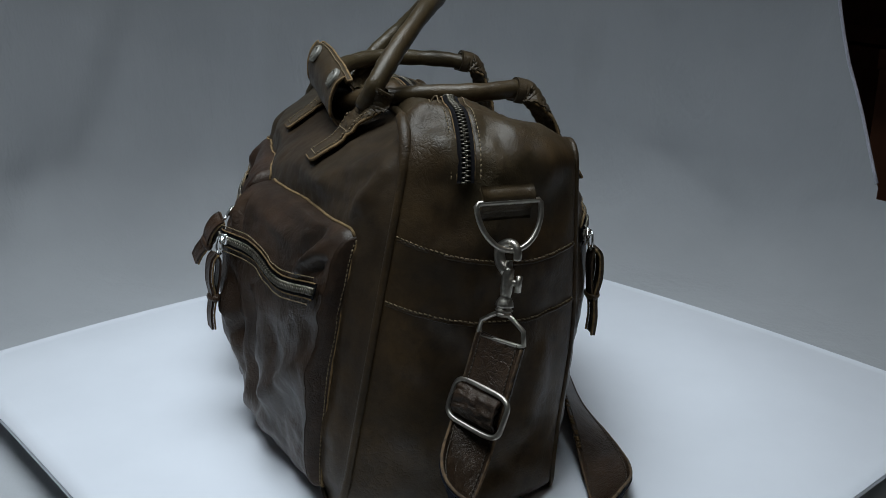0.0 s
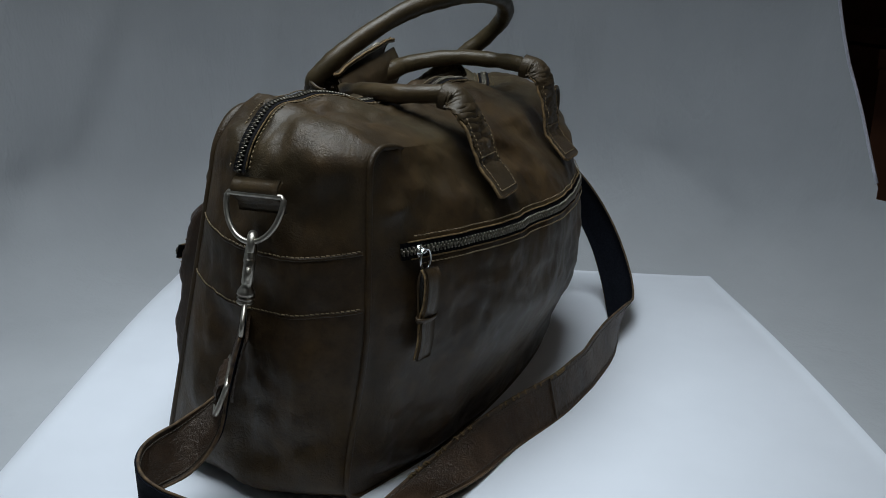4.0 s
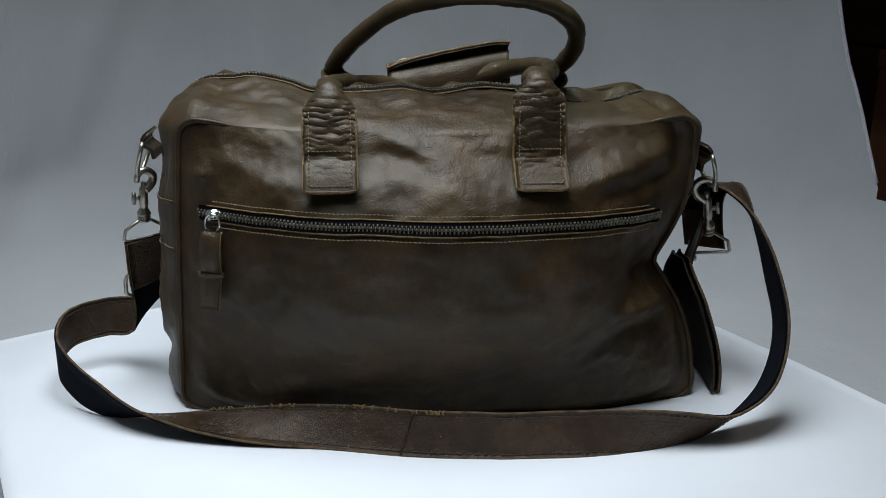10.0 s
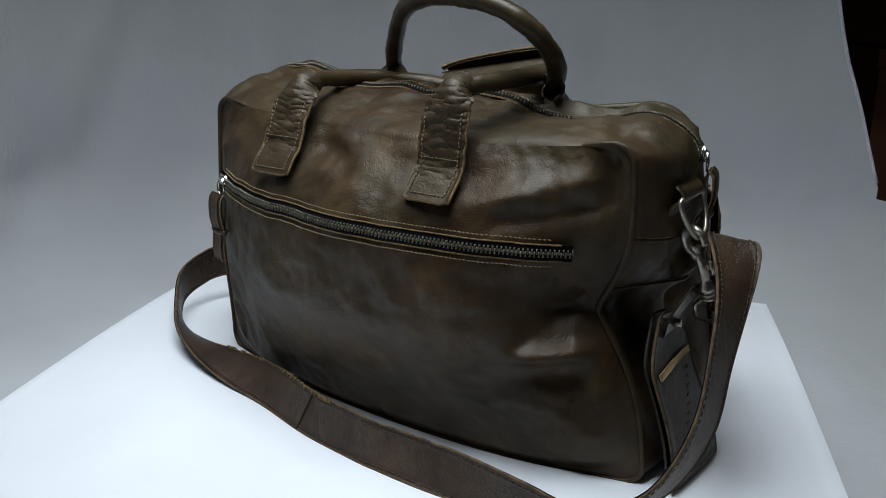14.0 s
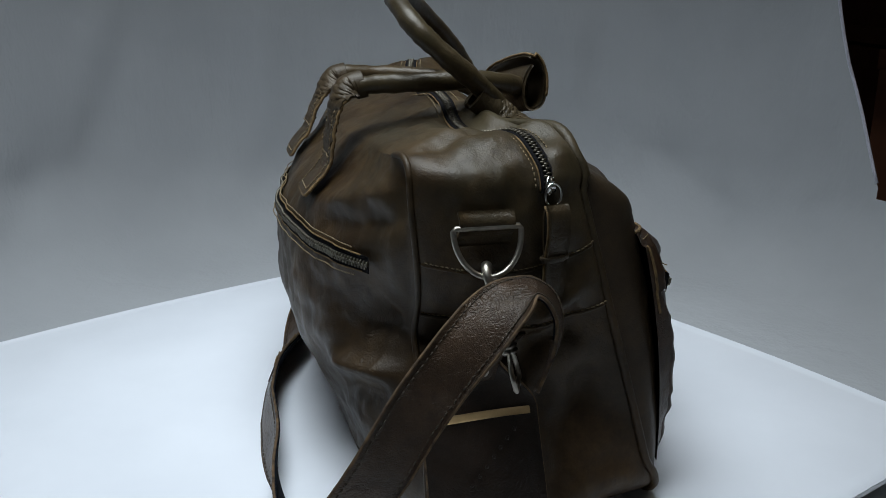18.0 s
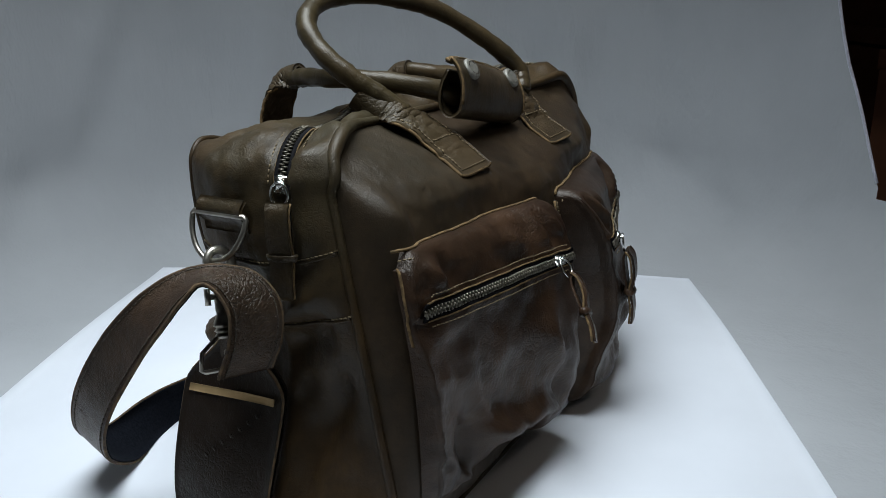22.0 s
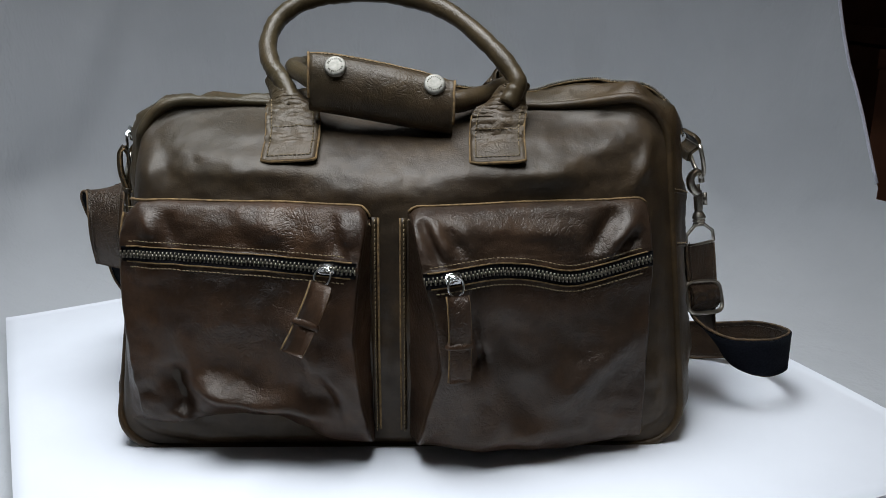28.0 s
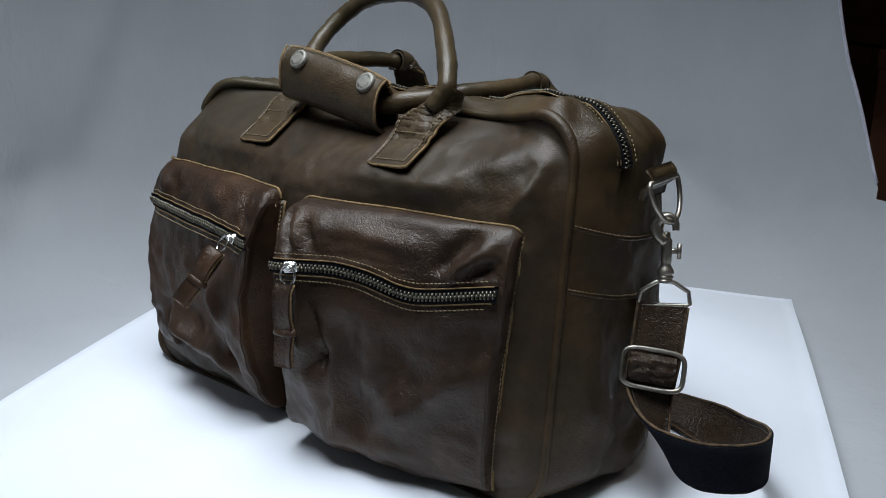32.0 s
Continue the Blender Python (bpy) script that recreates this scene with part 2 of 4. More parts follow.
# ---- the setting: tent cloth, table, room ----
# soft folds of the hanging cloth: azimuth and height of both ends, width, depth
CLOTH_FOLDS = [(2.55, 0.02, 2.25, 0.20, 0.05, 0.014), (2.40, 0.10, 2.20, 0.42, 0.03, -0.008), (2.10, 0.30, 2.06, 0.60, 0.025, 0.007), (1.90, 0.12, 1.98, 0.50, 0.04, -0.007), (2.28, 0.35, 2.30, 0.62, 0.02, 0.005),
               (1.55, 0.20, 1.50, 0.65, 0.05, 0.008), (1.20, 0.15, 1.28, 0.60, 0.04, -0.009), (1.00, 0.10, 1.06, 0.55, 0.03, 0.008), (0.85, 0.08, 0.93, 0.45, 0.025, -0.007), (0.78, 0.02, 1.05, 0.12, 0.03, 0.010), (2.7, 0.08, 2.45, 0.05, 0.03, -0.008)]


def tent():
    R, FLOOR, FIL = 0.70, -0.032, 0.16

    def profile(s):
        """Radius and height along the cloth, from the floor up the wall."""
        if s < 0.35:
            return (R - FIL) * (0.25 + 0.75 * s / 0.35), FLOOR
        if s < 0.6:
            w = (s - 0.35) / 0.25 * math.pi / 2
            return R - FIL + FIL * math.sin(w), FLOOR + FIL * (1 - math.cos(w))
        return R + 0.02 * (s - 0.6), FLOOR + FIL + (s - 0.6) / 0.4 * 0.95

    def hung(az, v):
        r, z = profile(v)
        p = Vector((r * math.cos(az), r * math.sin(az), z))
        k = min(1.0, max(0.0, (r - 0.5) / 0.15))
        out = Vector((math.cos(az), math.sin(az), 0))
        drape = 0.0025 * math.sin(az * 13 + 3 * math.sin(az * 5) + z * 3) + wob(p, 3.0, 0.012, 3.0) + wob(p, 9.0, 0.0045, 5.0)
        drape += sum(fold(az, z, *f) for f in CLOTH_FOLDS)
        return p + out * (drape * k)

    def edge(z):
        """Azimuth at which the cloth ends: a slanting front edge above a low fold that runs on."""
        return radians(38.8 - 24.0 * (0.37 - z) - 24.0 * (0.37 - z) ** 2) if z > 0.10 else radians(-75.0)

    na, nv = 300, 70
    grid = [radians(-75.0 + 285.0 * i / (na - 1)) for i in range(na)]
    verts = [hung(max(az, edge(profile(j / (nv - 1))[1])), j / (nv - 1)) for az in grid for j in range(nv)]
    faces = []
    for i in range(na - 1):
        for j in range(nv - 1):
            low, high = profile(j / (nv - 1))[1], profile((j + 1) / (nv - 1))[1]
            if grid[i + 1] > edge(low if low > 0.10 else high):
                a, b = i * nv + j, (i + 1) * nv + j
                faces.append((a, b, b + 1, a + 1))
    ob = part("backdrop", (verts, faces), CLOTH, None)
    tagged(ob, "white seamless photo tent cloth, softly creased, curving up", "backdrop", kind="structure")
    rim = [hung(edge(profile(v / 70)[1]), v / 70) for v in range(41, 71)]
    part("hem", tube(rim, 0.0022, 6), HEM, ob, "pale stitched hem of the cloth")

    def spread(u, v):
        x, y = -1.0 + 2.0 * u, -1.1 + 1.75 * v
        return (x, y, -0.038 + wob((x, y, 0), 4.0, 0.002, 7.0))
    tagged(part("ground", sheet(spread, 60, 60), CLOTH, None), "white cloth spread under the turning board", "ground", kind="structure")


def room():
    def wall(name, x0, x1, y0, y1, z0, z1, mat, label):
        c = ((x0 + x1) / 2, (y0 + y1) / 2, (z0 + z1) / 2)
        d = block(c, (1, 0, 0), (0, 1, 0), (x1 - x0, y1 - y0, z1 - z0))
        return tagged(part(name, (d[0], d[1], False), mat, None), label, name.split("_")[0], kind="structure")
    wall("floor", -2.6, 2.6, -2.6, 2.6, -0.9, -0.8, ROOM, "dim room floor")
    wall("ceiling", -2.6, 2.6, -2.6, 2.6, 1.9, 2.0, ROOM, "dim room ceiling")
    wall("wall_north", -2.6, 2.6, 2.5, 2.6, -0.8, 1.9, ROOM, "dim room wall behind the tent")
    wall("wall_south", -2.6, 2.6, -2.6, -2.5, -0.8, 1.9, ROOM, "dim room wall")
    wall("wall_east", 2.5, 2.6, -2.5, 2.5, -0.8, 1.9, ROOM, "dim room wall")
    wall("wall_west", -2.6, -2.5, -2.5, 2.5, -0.8, 1.9, ROOM, "dim room wall")
    # the dark wooden cabinet that shows past the tent's edge
    cab = thing("wooden_cabinet", "dark brown wooden cabinet standing behind the tent", "cabinet", pose(1.35, 1.15, -0.8))
    for name, c, s in (("body", (0, 0.05, 0.5), (0.9, 0.4, 1.0)), ("top", (0, -0.01, 1.065), (0.94, 0.52, 0.03)), ("hutch", (0, 0.0, 1.56), (0.9, 0.44, 0.96)), ("plinth", (0, 0.05, 1.02), (0.9, 0.38, 0.04))):
        d = block(c, (1, 0, 0), (0, 1, 0), s)
        part(name, (d[0], d[1], False), WOOD, cab)
    table = thing("table", "plain wooden table under the cloth", "table", pose(0, -0.1, -0.8))
    for name, c, s in [("tabletop", (0, 0, 0.73), (1.9, 1.9, 0.03))] + [("leg", (x, y, 0.3575), (0.06, 0.06, 0.715)) for x in (-0.85, 0.85) for y in (-0.85, 0.85)]:
        d = block(c, (1, 0, 0), (0, 1, 0), s)
        part(name, (d[0], d[1], False), WOOD, table)


HEM = plain("pale_hem", (0.55, 0.55, 0.62), (0.65, 0.65, 0.72), 200.0, 0.9)
tent()
room()


# ---- the turning board ----
def turning_board():
    ob = thing("turning_board", "square white board turning on a small turntable", "board")
    long, wide, c = 0.708, 0.722, (0.0245, 0.0150)
    turn = Matrix.Rotation(radians(40.3), 4, "Z")

    def face(u, v):
        p = turn @ Vector(((u - 0.5) * long, (v - 0.5) * wide, 0)) + Vector((*c, 0))
        return Vector((p.x, p.y, -0.012 * smooth(0.33, 0.54, math.hypot(p.x, p.y))))
    part("board", slab(face, 44, 44, 0.005), BOARD, ob)
    rows = [(0.0, -0.0055), (0.13, -0.0055), (0.135, -0.009), (0.135, -0.019), (0.128, -0.022), (0.128, -0.033)]
    part("turntable", sheet(lambda u, v: spin(rows, u, v), 48, 12, True), STEEL, ob, "grey round turntable")
    return ob


def spin(rows, u, v):
    s = v * (len(rows) - 1)
    i = min(int(s), len(rows) - 2)
    r, z = (rows[i][k] + (rows[i + 1][k] - rows[i][k]) * (s - i) for k in (0, 1))
    return (r * math.cos(2 * math.pi * u), r * math.sin(2 * math.pi * u), z)


BOARD_THING = turning_board()


# ---- the bag: its surfaces, in the bag's own space (x: length, -y: front, z: up) ----
def x_left(z):
    return -0.225 - 0.022 * (1 - z / 0.27)


def x_right(z):
    return 0.197 + 0.018 * (1 - z / 0.27)


def dent(z):
    return math.exp(-(abs(z - 0.132) / 0.042) ** 1.3)


def front_y(a, z):
    """The front panel's depth at a (-1 left, 1 right) and height z."""
    b = z / 0.28
    edge = lerp(-0.046 - 0.075 * (1 - b), -0.064 - 0.06 * (1 - b), (a + 1) / 2)
    p = 1 - 0.92 * smooth(0.79, 0.93, b) - 0.8 * smooth(0.95, 0.6, abs(a)) * smooth(0.88, 0.96, b) - (0.0 if b > 0.68 else 2.1 * (b - 0.68) ** 2)
    round_off = max(0.0, 1 - a ** 40) ** 0.5 if a < 0 else max(0.0, 1 - a * a) ** 0.7
    belly = 0.014 * math.exp(-((a + 0.02) / 0.32) ** 2) * smooth(0.04, 0.4, b) * smooth(0.86, 0.74, b)
    return edge - 0.034 * round_off * p - belly


def front_top(a):
    return 0.267 + (0.011 if a > 0 else 0.005) * smooth(0.55, 0.97, abs(a))


def front(a, b):
    z = b * front_top(a)
    x = lerp(x_left(z), x_right(z), (a + 1) / 2)
    return Vector((x, front_y(a, z), z))


def front_at(x, z):
    a = 2 * (x - x_left(z)) / (x_right(z) - x_left(z)) - 1
    return front_y(max(-1.0, min(1.0, a)), z)


def back_y(a, z):
    b = z / 0.262
    right = 0.037 + 0.016 * smooth(0.0, 0.15, z)
    edge = lerp(0.05 + 0.008 * smooth(0.15, 0.25, z), right, (a + 1) / 2)
    p = lerp(0.5, 1.0, smooth(0.0, 0.45, b)) * lerp(1.0, 0.30, smooth(0.62, 1.05, b)) * lerp(1.0, 0.7, smooth(0.80, 1.0, b))
    return edge + 0.071 * max(0.0, 1 - a * a) ** lerp(0.75, 1.05, smooth(0.4, 0.9, abs(a))) * p - 0.009 * smooth(0.86, 1.02, b) ** 2 * smooth(0.9, 0.6, abs(a))


def back_top(a):
    return 0.247 + 0.013 * a * a


def back(a, b):
    z = b * back_top(a)
    x = lerp(x_left(z), x_right(z), (a + 1) / 2)
    x += 0.036 * dent(z) * smooth(-0.55, -1.0, a)
    return Vector((x, back_y(a, z), z))


def back_at(x, z):
    a = 2 * (x - x_left(z)) / (x_right(z) - x_left(z)) - 1
    return back_y(max(-1.0, min(1.0, a)), z)


def outline(u, radius=0.034):
    """Round the panel from the bottom's middle, anticlockwise from the front: a, b and the outward normal."""
    hw, hh, base = 0.215, 0.135, 0.034

    def runs(r):
        arc = r * math.pi / 2
        sx, sz = hw - r, hh - r
        return [sx, arc, 2 * sz, arc, 2 * sx, arc, 2 * sz, arc, sx]
    shares, lengths = runs(base), runs(radius)
    sx, sz = hw - radius, hh - radius
    s = (u % 1.0) * sum(shares)
    corners = [(sx, -sz, -90), (sx, sz, 0), (-sx, sz, 90), (-sx, -sz, 180)]
    walls = [((0, -hh), (1, 0), (0, -1)), ((hw, -sz), (0, 1), (1, 0)), ((sx, hh), (-1, 0), (0, 1)), ((-hw, sz), (0, -1), (-1, 0)), ((-sx, -hh), (1, 0), (0, -1))]
    for i, d in enumerate(shares):
        if s <= d or i == 8:
            break
        s -= d
    s *= lengths[i] / shares[i]
    if i % 2 == 0:
        p, d, n = walls[i // 2]
        x, z = p[0] + d[0] * s, p[1] + d[1] * s
    else:
        cx, cz, w = corners[i // 2]
        w = radians(w) + s / radius
        n = (math.cos(w), math.sin(w))
        x, z = cx + radius * n[0], cz + radius * n[1]
    return x / hw, (z + hh) / (2 * hh), n[0], n[1]


BACK_RADIUS = 0.016
# how the top rises and sinks along the zip: x and height
TOP_WAVE = [(-0.245, -0.012), (-0.222, -0.0125), (-0.195, -0.0105), (-0.16, -0.016), (-0.145, -0.0135), (-0.12, -0.0065), (-0.10, 0.0), (-0.05, 0.003), (-0.005, -0.002), (0.024, 0.0025), (0.06, 0.0), (0.097, 0.0), (0.12, 0.005), (0.142, 0.0055), (0.184, -0.0045), (0.207, -0.002)]


def gusset_at(a, b, nx, nz, v, rear=None):
    """The strip between front (v = 0) and back (v = 1)."""
    f, k = front(a, b), back(*(rear or (a, b)))
    p = f.lerp(k, v)
    mid = smooth(0.96, 0.6, abs(a))
    hump = math.sin(math.pi * v ** lerp(0.70, 0.62, mid)) ** lerp(lerp(0.8, 1.0, mid), lerp(1.3, 0.62, mid), smooth(0.4, 1.0, v)) if 0 < v < 1 else 0.0
    puff = max(nz, 0.0) * lerp(0.0095 + 0.005 * a + 0.006 * smooth(-0.55, -0.95, a), 0.015, mid) * hump
    end = math.sin(math.pi * v) ** 0.6 if 0 < v < 1 else 0.0
    puff += abs(nx) * (0.025 if nx > 0 else 0.02 - 0.027 * math.exp(-((p.z - 0.085) / 0.055) ** 2)) * end * (0.5 + 0.5 * smooth(0.0, 0.09, b))
    if nz < 0:
        p.z = lerp(p.z, max(p.z, 0.0), 1.0)
    puff *= 1 - 0.28 * (2 * nx * nz) ** 2
    wave = max(nz, 0.0) * float(np.interp(p.x, *zip(*TOP_WAVE))) * smooth(0.0, 0.22, v) * smooth(lerp(0.72, 1.0, smooth(-0.18, -0.21, p.x)), lerp(0.28, 0.7, smooth(-0.18, -0.21, p.x)), v)
    return p + Vector((nx * puff, 0, nz * puff + wave))


def gusset(u, v):
    return gusset_at(*outline(u), v, outline(u, BACK_RADIUS)[:2])


FRONT_FOLDS = [(-0.2, 0.245, -0.12, 0.225, 0.012, 0.004), (0.09, 0.228, 0.185, 0.258, 0.013, 0.006), (0.10, 0.245, 0.17, 0.268, 0.011, -0.008), (0.02, 0.23, 0.12, 0.222, 0.014, 0.004), (0.170, 0.215, 0.190, 0.255, 0.008, 0.006),
               (-0.215, 0.25, -0.19, 0.215, 0.010, -0.005), (-0.07, 0.26, 0.03, 0.256, 0.012, -0.006), (-0.02, 0.20, -0.03, 0.04, 0.010, -0.004)]
BACK_FOLDS = [(0.050, 0.240, -0.010, 0.214, 0.012, -0.0045), (0.030, 0.244, -0.030, 0.222, 0.012, 0.004), (0.000, 0.246, -0.060, 0.226, 0.011, -0.003), (0.040, 0.222, -0.02, 0.208, 0.010, 0.006),
              (-0.112, 0.208, -0.206, 0.236, 0.012, 0.008), (-0.14, 0.198, -0.21, 0.215, 0.009, -0.006), (-0.212, 0.252, -0.216, 0.212, 0.008, -0.009),
              (0.205, 0.212, 0.172, 0.219, 0.008, 0.007), (0.17, 0.235, 0.11, 0.205, 0.012, 0.005), (0.06, 0.235, 0.03, 0.228, 0.012, -0.005), (-0.06, 0.205, -0.10, 0.212, 0.010, 0.004),
              (-0.158, 0.099, -0.212, 0.106, 0.007, 0.014), (-0.150, 0.080, -0.206, 0.086, 0.012, -0.007), (-0.172, 0.126, -0.200, 0.148, 0.012, -0.012), (-0.196, 0.152, -0.218, 0.095, 0.005, 0.008), (-0.12, 0.10, -0.15, 0.06, 0.02, -0.004)]


def front_skin(x, z):
    p = Vector((x, front_at(x, z), z))
    return p.y - 0.0065 - sum(fold(x, z, *f) for f in FRONT_FOLDS) - wob(p, 14.0, 0.0035, 2.0)


def back_skin(x, z):
    p = Vector((x, back_at(x, z), z))
    return p.y + 0.0065 + sum(fold(x, z, *f) for f in BACK_FOLDS) + wob(p, 14.0, 0.0035, 2.0) + wob(p, 8.0, 0.0035, 11.0)


def panel(side):
    """A front or back panel with soft folds."""
    fn, folds, out, radius = (front, FRONT_FOLDS, -1, 0.034) if side == "front" else (back, BACK_FOLDS, 1, BACK_RADIUS)
    ra, rb = radius / 0.215, radius / 0.135

    def at(u, v):
        t = math.sin((2 * v - 1) * math.pi / 2)
        s = math.sin((2 * u - 1) * math.pi / 2 * 0.86) / math.sin(math.pi / 2 * 0.86)
        over = max(0.0, (abs(t) - (1 - rb)) / rb)
        a = s * (1 - ra * (1 - math.sqrt(max(0.0, 1 - over * over))))
        p = fn(a, 0.5 + t / 2)
        r = (abs(s) ** 10 + abs(t) ** 10) ** 0.1
        k = smooth(1.0, 0.90, r if side == "front" else (abs(s) ** 10 + max(0.0, -t) ** 10) ** 0.1)
        y = sum(fold(p.x, p.z, *f) for f in folds) + wob(p, 14.0, 0.0035, 2.0) + (wob(p, 8.0, 0.0035, 11.0) if side == "back" else 0.0) + wob(p, 45.0, 0.0009, 4.0)
        y += 0.0065 * smooth(1.0, 0.95, r) * (smooth(0.9, 0.5, t) if side == "back" else 1.0)
        return p + Vector((0, out * y * k, 0))
    data = sheet(at, 220, 140)
    return data if side == "front" else (data[0], [tuple(reversed(f)) for f in data[1]])


def gusset_d(p, a, b, nx, nz, v):
    """How far the strip's puckers and creases stand out at p."""
    k = math.sin(math.pi * v) * (1 if nz > -0.5 else 0.0)
    d = (wob(p, 18.0, 0.006, 9.0) + wob(p, 60.0, 0.0012 + 0.0018 * smooth(0.3, 0.15, v), 4.0)) * k
    if nx < -0.9:
        d += sum(fold(p.y, p.z, *f) for f in LEFT_FOLDS) * min(1.0, k * 2)
    if nx > 0.9:
        d += sum(fold(p.y, p.z, *f) for f in RIGHT_FOLDS) * min(1.0, k * 2)
    if nz > 0.5:
        d += 0.0045 * math.sin(p.x * 95 + 2.5 * math.sin(p.x * 31)) * math.exp(-((v - 0.12) / 0.09) ** 2)
    return d - 0.0035 * math.exp(-((v - zip_v(a)) / 0.05) ** 2) * smooth(0.72, 0.8, b)


def gusset_mesh():
    def at(u, v):
        p = gusset(u, v)
        a, b, nx, nz = outline(u)
        d = gusset_d(p, a, b, nx, nz, v)
        if nz > 0.3:
            e = smooth(1.0, 0.90, min(1.0, abs(a) / (1 - BACK_RADIUS / 0.215))) * smooth(0.45, 1.0, v)
            p.y += e * (sum(fold(p.x, p.z, *f) for f in BACK_FOLDS) + wob(p, 14.0, 0.0035, 2.0) + wob(p, 8.0, 0.0035, 11.0) + wob(p, 45.0, 0.0009, 4.0))
        return p + Vector((nx * d, 0, nz * d))
    data = sheet(at, 280, 60, True)
    return data[0], [tuple(reversed(f)) for f in data[1]]


def zip_v(a):
    """How far back the top zip runs at a."""
    return 0.31 - 0.03 * smooth(0.45, 0.95, abs(a)) + 0.02 * math.sin(a * 8.0)


LEFT_FOLDS = [(-0.055, 0.19, -0.01, 0.165, 0.010, -0.008), (-0.06, 0.15, -0.02, 0.12, 0.012, -0.010), (-0.05, 0.17, -0.015, 0.14, 0.008, 0.006), (-0.07, 0.11, -0.04, 0.03, 0.012, -0.008), (0.02, 0.15, 0.03, 0.04, 0.02, -0.01), (-0.02, 0.12, -0.03, 0.03, 0.012, 0.005)]
RIGHT_FOLDS = [(-0.05, 0.14, -0.03, 0.04, 0.016, -0.006), (0.02, 0.13, 0.0, 0.05, 0.014, 0.005), (0.04, 0.06, -0.03, 0.03, 0.01, -0.006), (0.03, 0.2, 0.04, 0.24, 0.012, -0.004)]
BAG = thing("leather_bag", "dark brown waxed leather bag with two zipped front pockets", "bag")
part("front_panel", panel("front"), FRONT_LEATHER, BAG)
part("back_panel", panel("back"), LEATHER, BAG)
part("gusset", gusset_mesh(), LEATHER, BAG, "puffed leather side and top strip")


def seam_piping(fn, radius, fat):
    pts, fats = [], []
    for i in range(260):
        a, b, nx, nz = outline(i / 260, radius)
        p = fn(a, b)
        hid = smooth(0.9, 0.99, b) * smooth(0.9, 0.7, abs(a)) if fn is back else 0.0
        pts.append(p + Vector((nx * 0.001, -0.003 * hid, max(nz, -1.0) * 0.001 - 0.004 * hid)))
        fats.append(fat * (1 - 0.9 * hid) if fn is back else fat * (1 + 0.5 * smooth(0.84, 0.97, b) * smooth(0.5, 0.9, abs(a))))
    return tube(pts, fats, 8, True)


part("front_piping", seam_piping(front, 0.034, 0.0032), LEATHER, BAG, "rolled leather piping along the front seam")
part("back_piping", seam_piping(back, BACK_RADIUS, 0.0024), LEATHER, BAG, "rolled leather piping along the back seam")


def normal_of(fn, u, v, e=0.004):
    return (fn(u + e, v) - fn(u - e, v)).cross(fn(u, min(1, v + e)) - fn(u, max(0, v - e))).normalized()


# ---- zips ----
def zip_line(name, path, out, across, parent, width=0.0115, lips=True, label="metal zip on black tape"):
    """A zip along path: tape, teeth, rolled lips and their stitching. out, across: normal and width direction."""
    n = len(path)
    tape_pts = [np.array((*(p + o * 0.0012), *w)) for p, o, w in zip(path, out, across)]
    tape = part("zip", slab(ribbon_fn(tape_pts, width), n, 5, 0.0006), TAPE, parent, label)

    def near(p):
        i = min(range(n), key=lambda k: (path[k] - p).length_squared)
        return out[i]
    part("zip_teeth", zip_teeth([p + o * 0.0016 for p, o in zip(path, out)], near), TEETH, tape, "row of antiqued metal teeth")
    if lips:
        for s in (-1, 1):
            edge = [p + w.normalized() * (s * width * 0.5) + o * 0.0008 for p, o, w in zip(path, out, across)]
            part("zip_lip", tube(edge[1:-1], 0.0007, 6), RAW_EDGE, tape, "raw cut leather edge beside the teeth")
            row = [p + w.normalized() * (s * (width * 0.5 + 0.004)) + o * 0.0012 for p, o, w in zip(path, out, across)]
            part("stitching", stitches(row[2:-2], near), THREAD, tape, "tan stitching")
    return tape


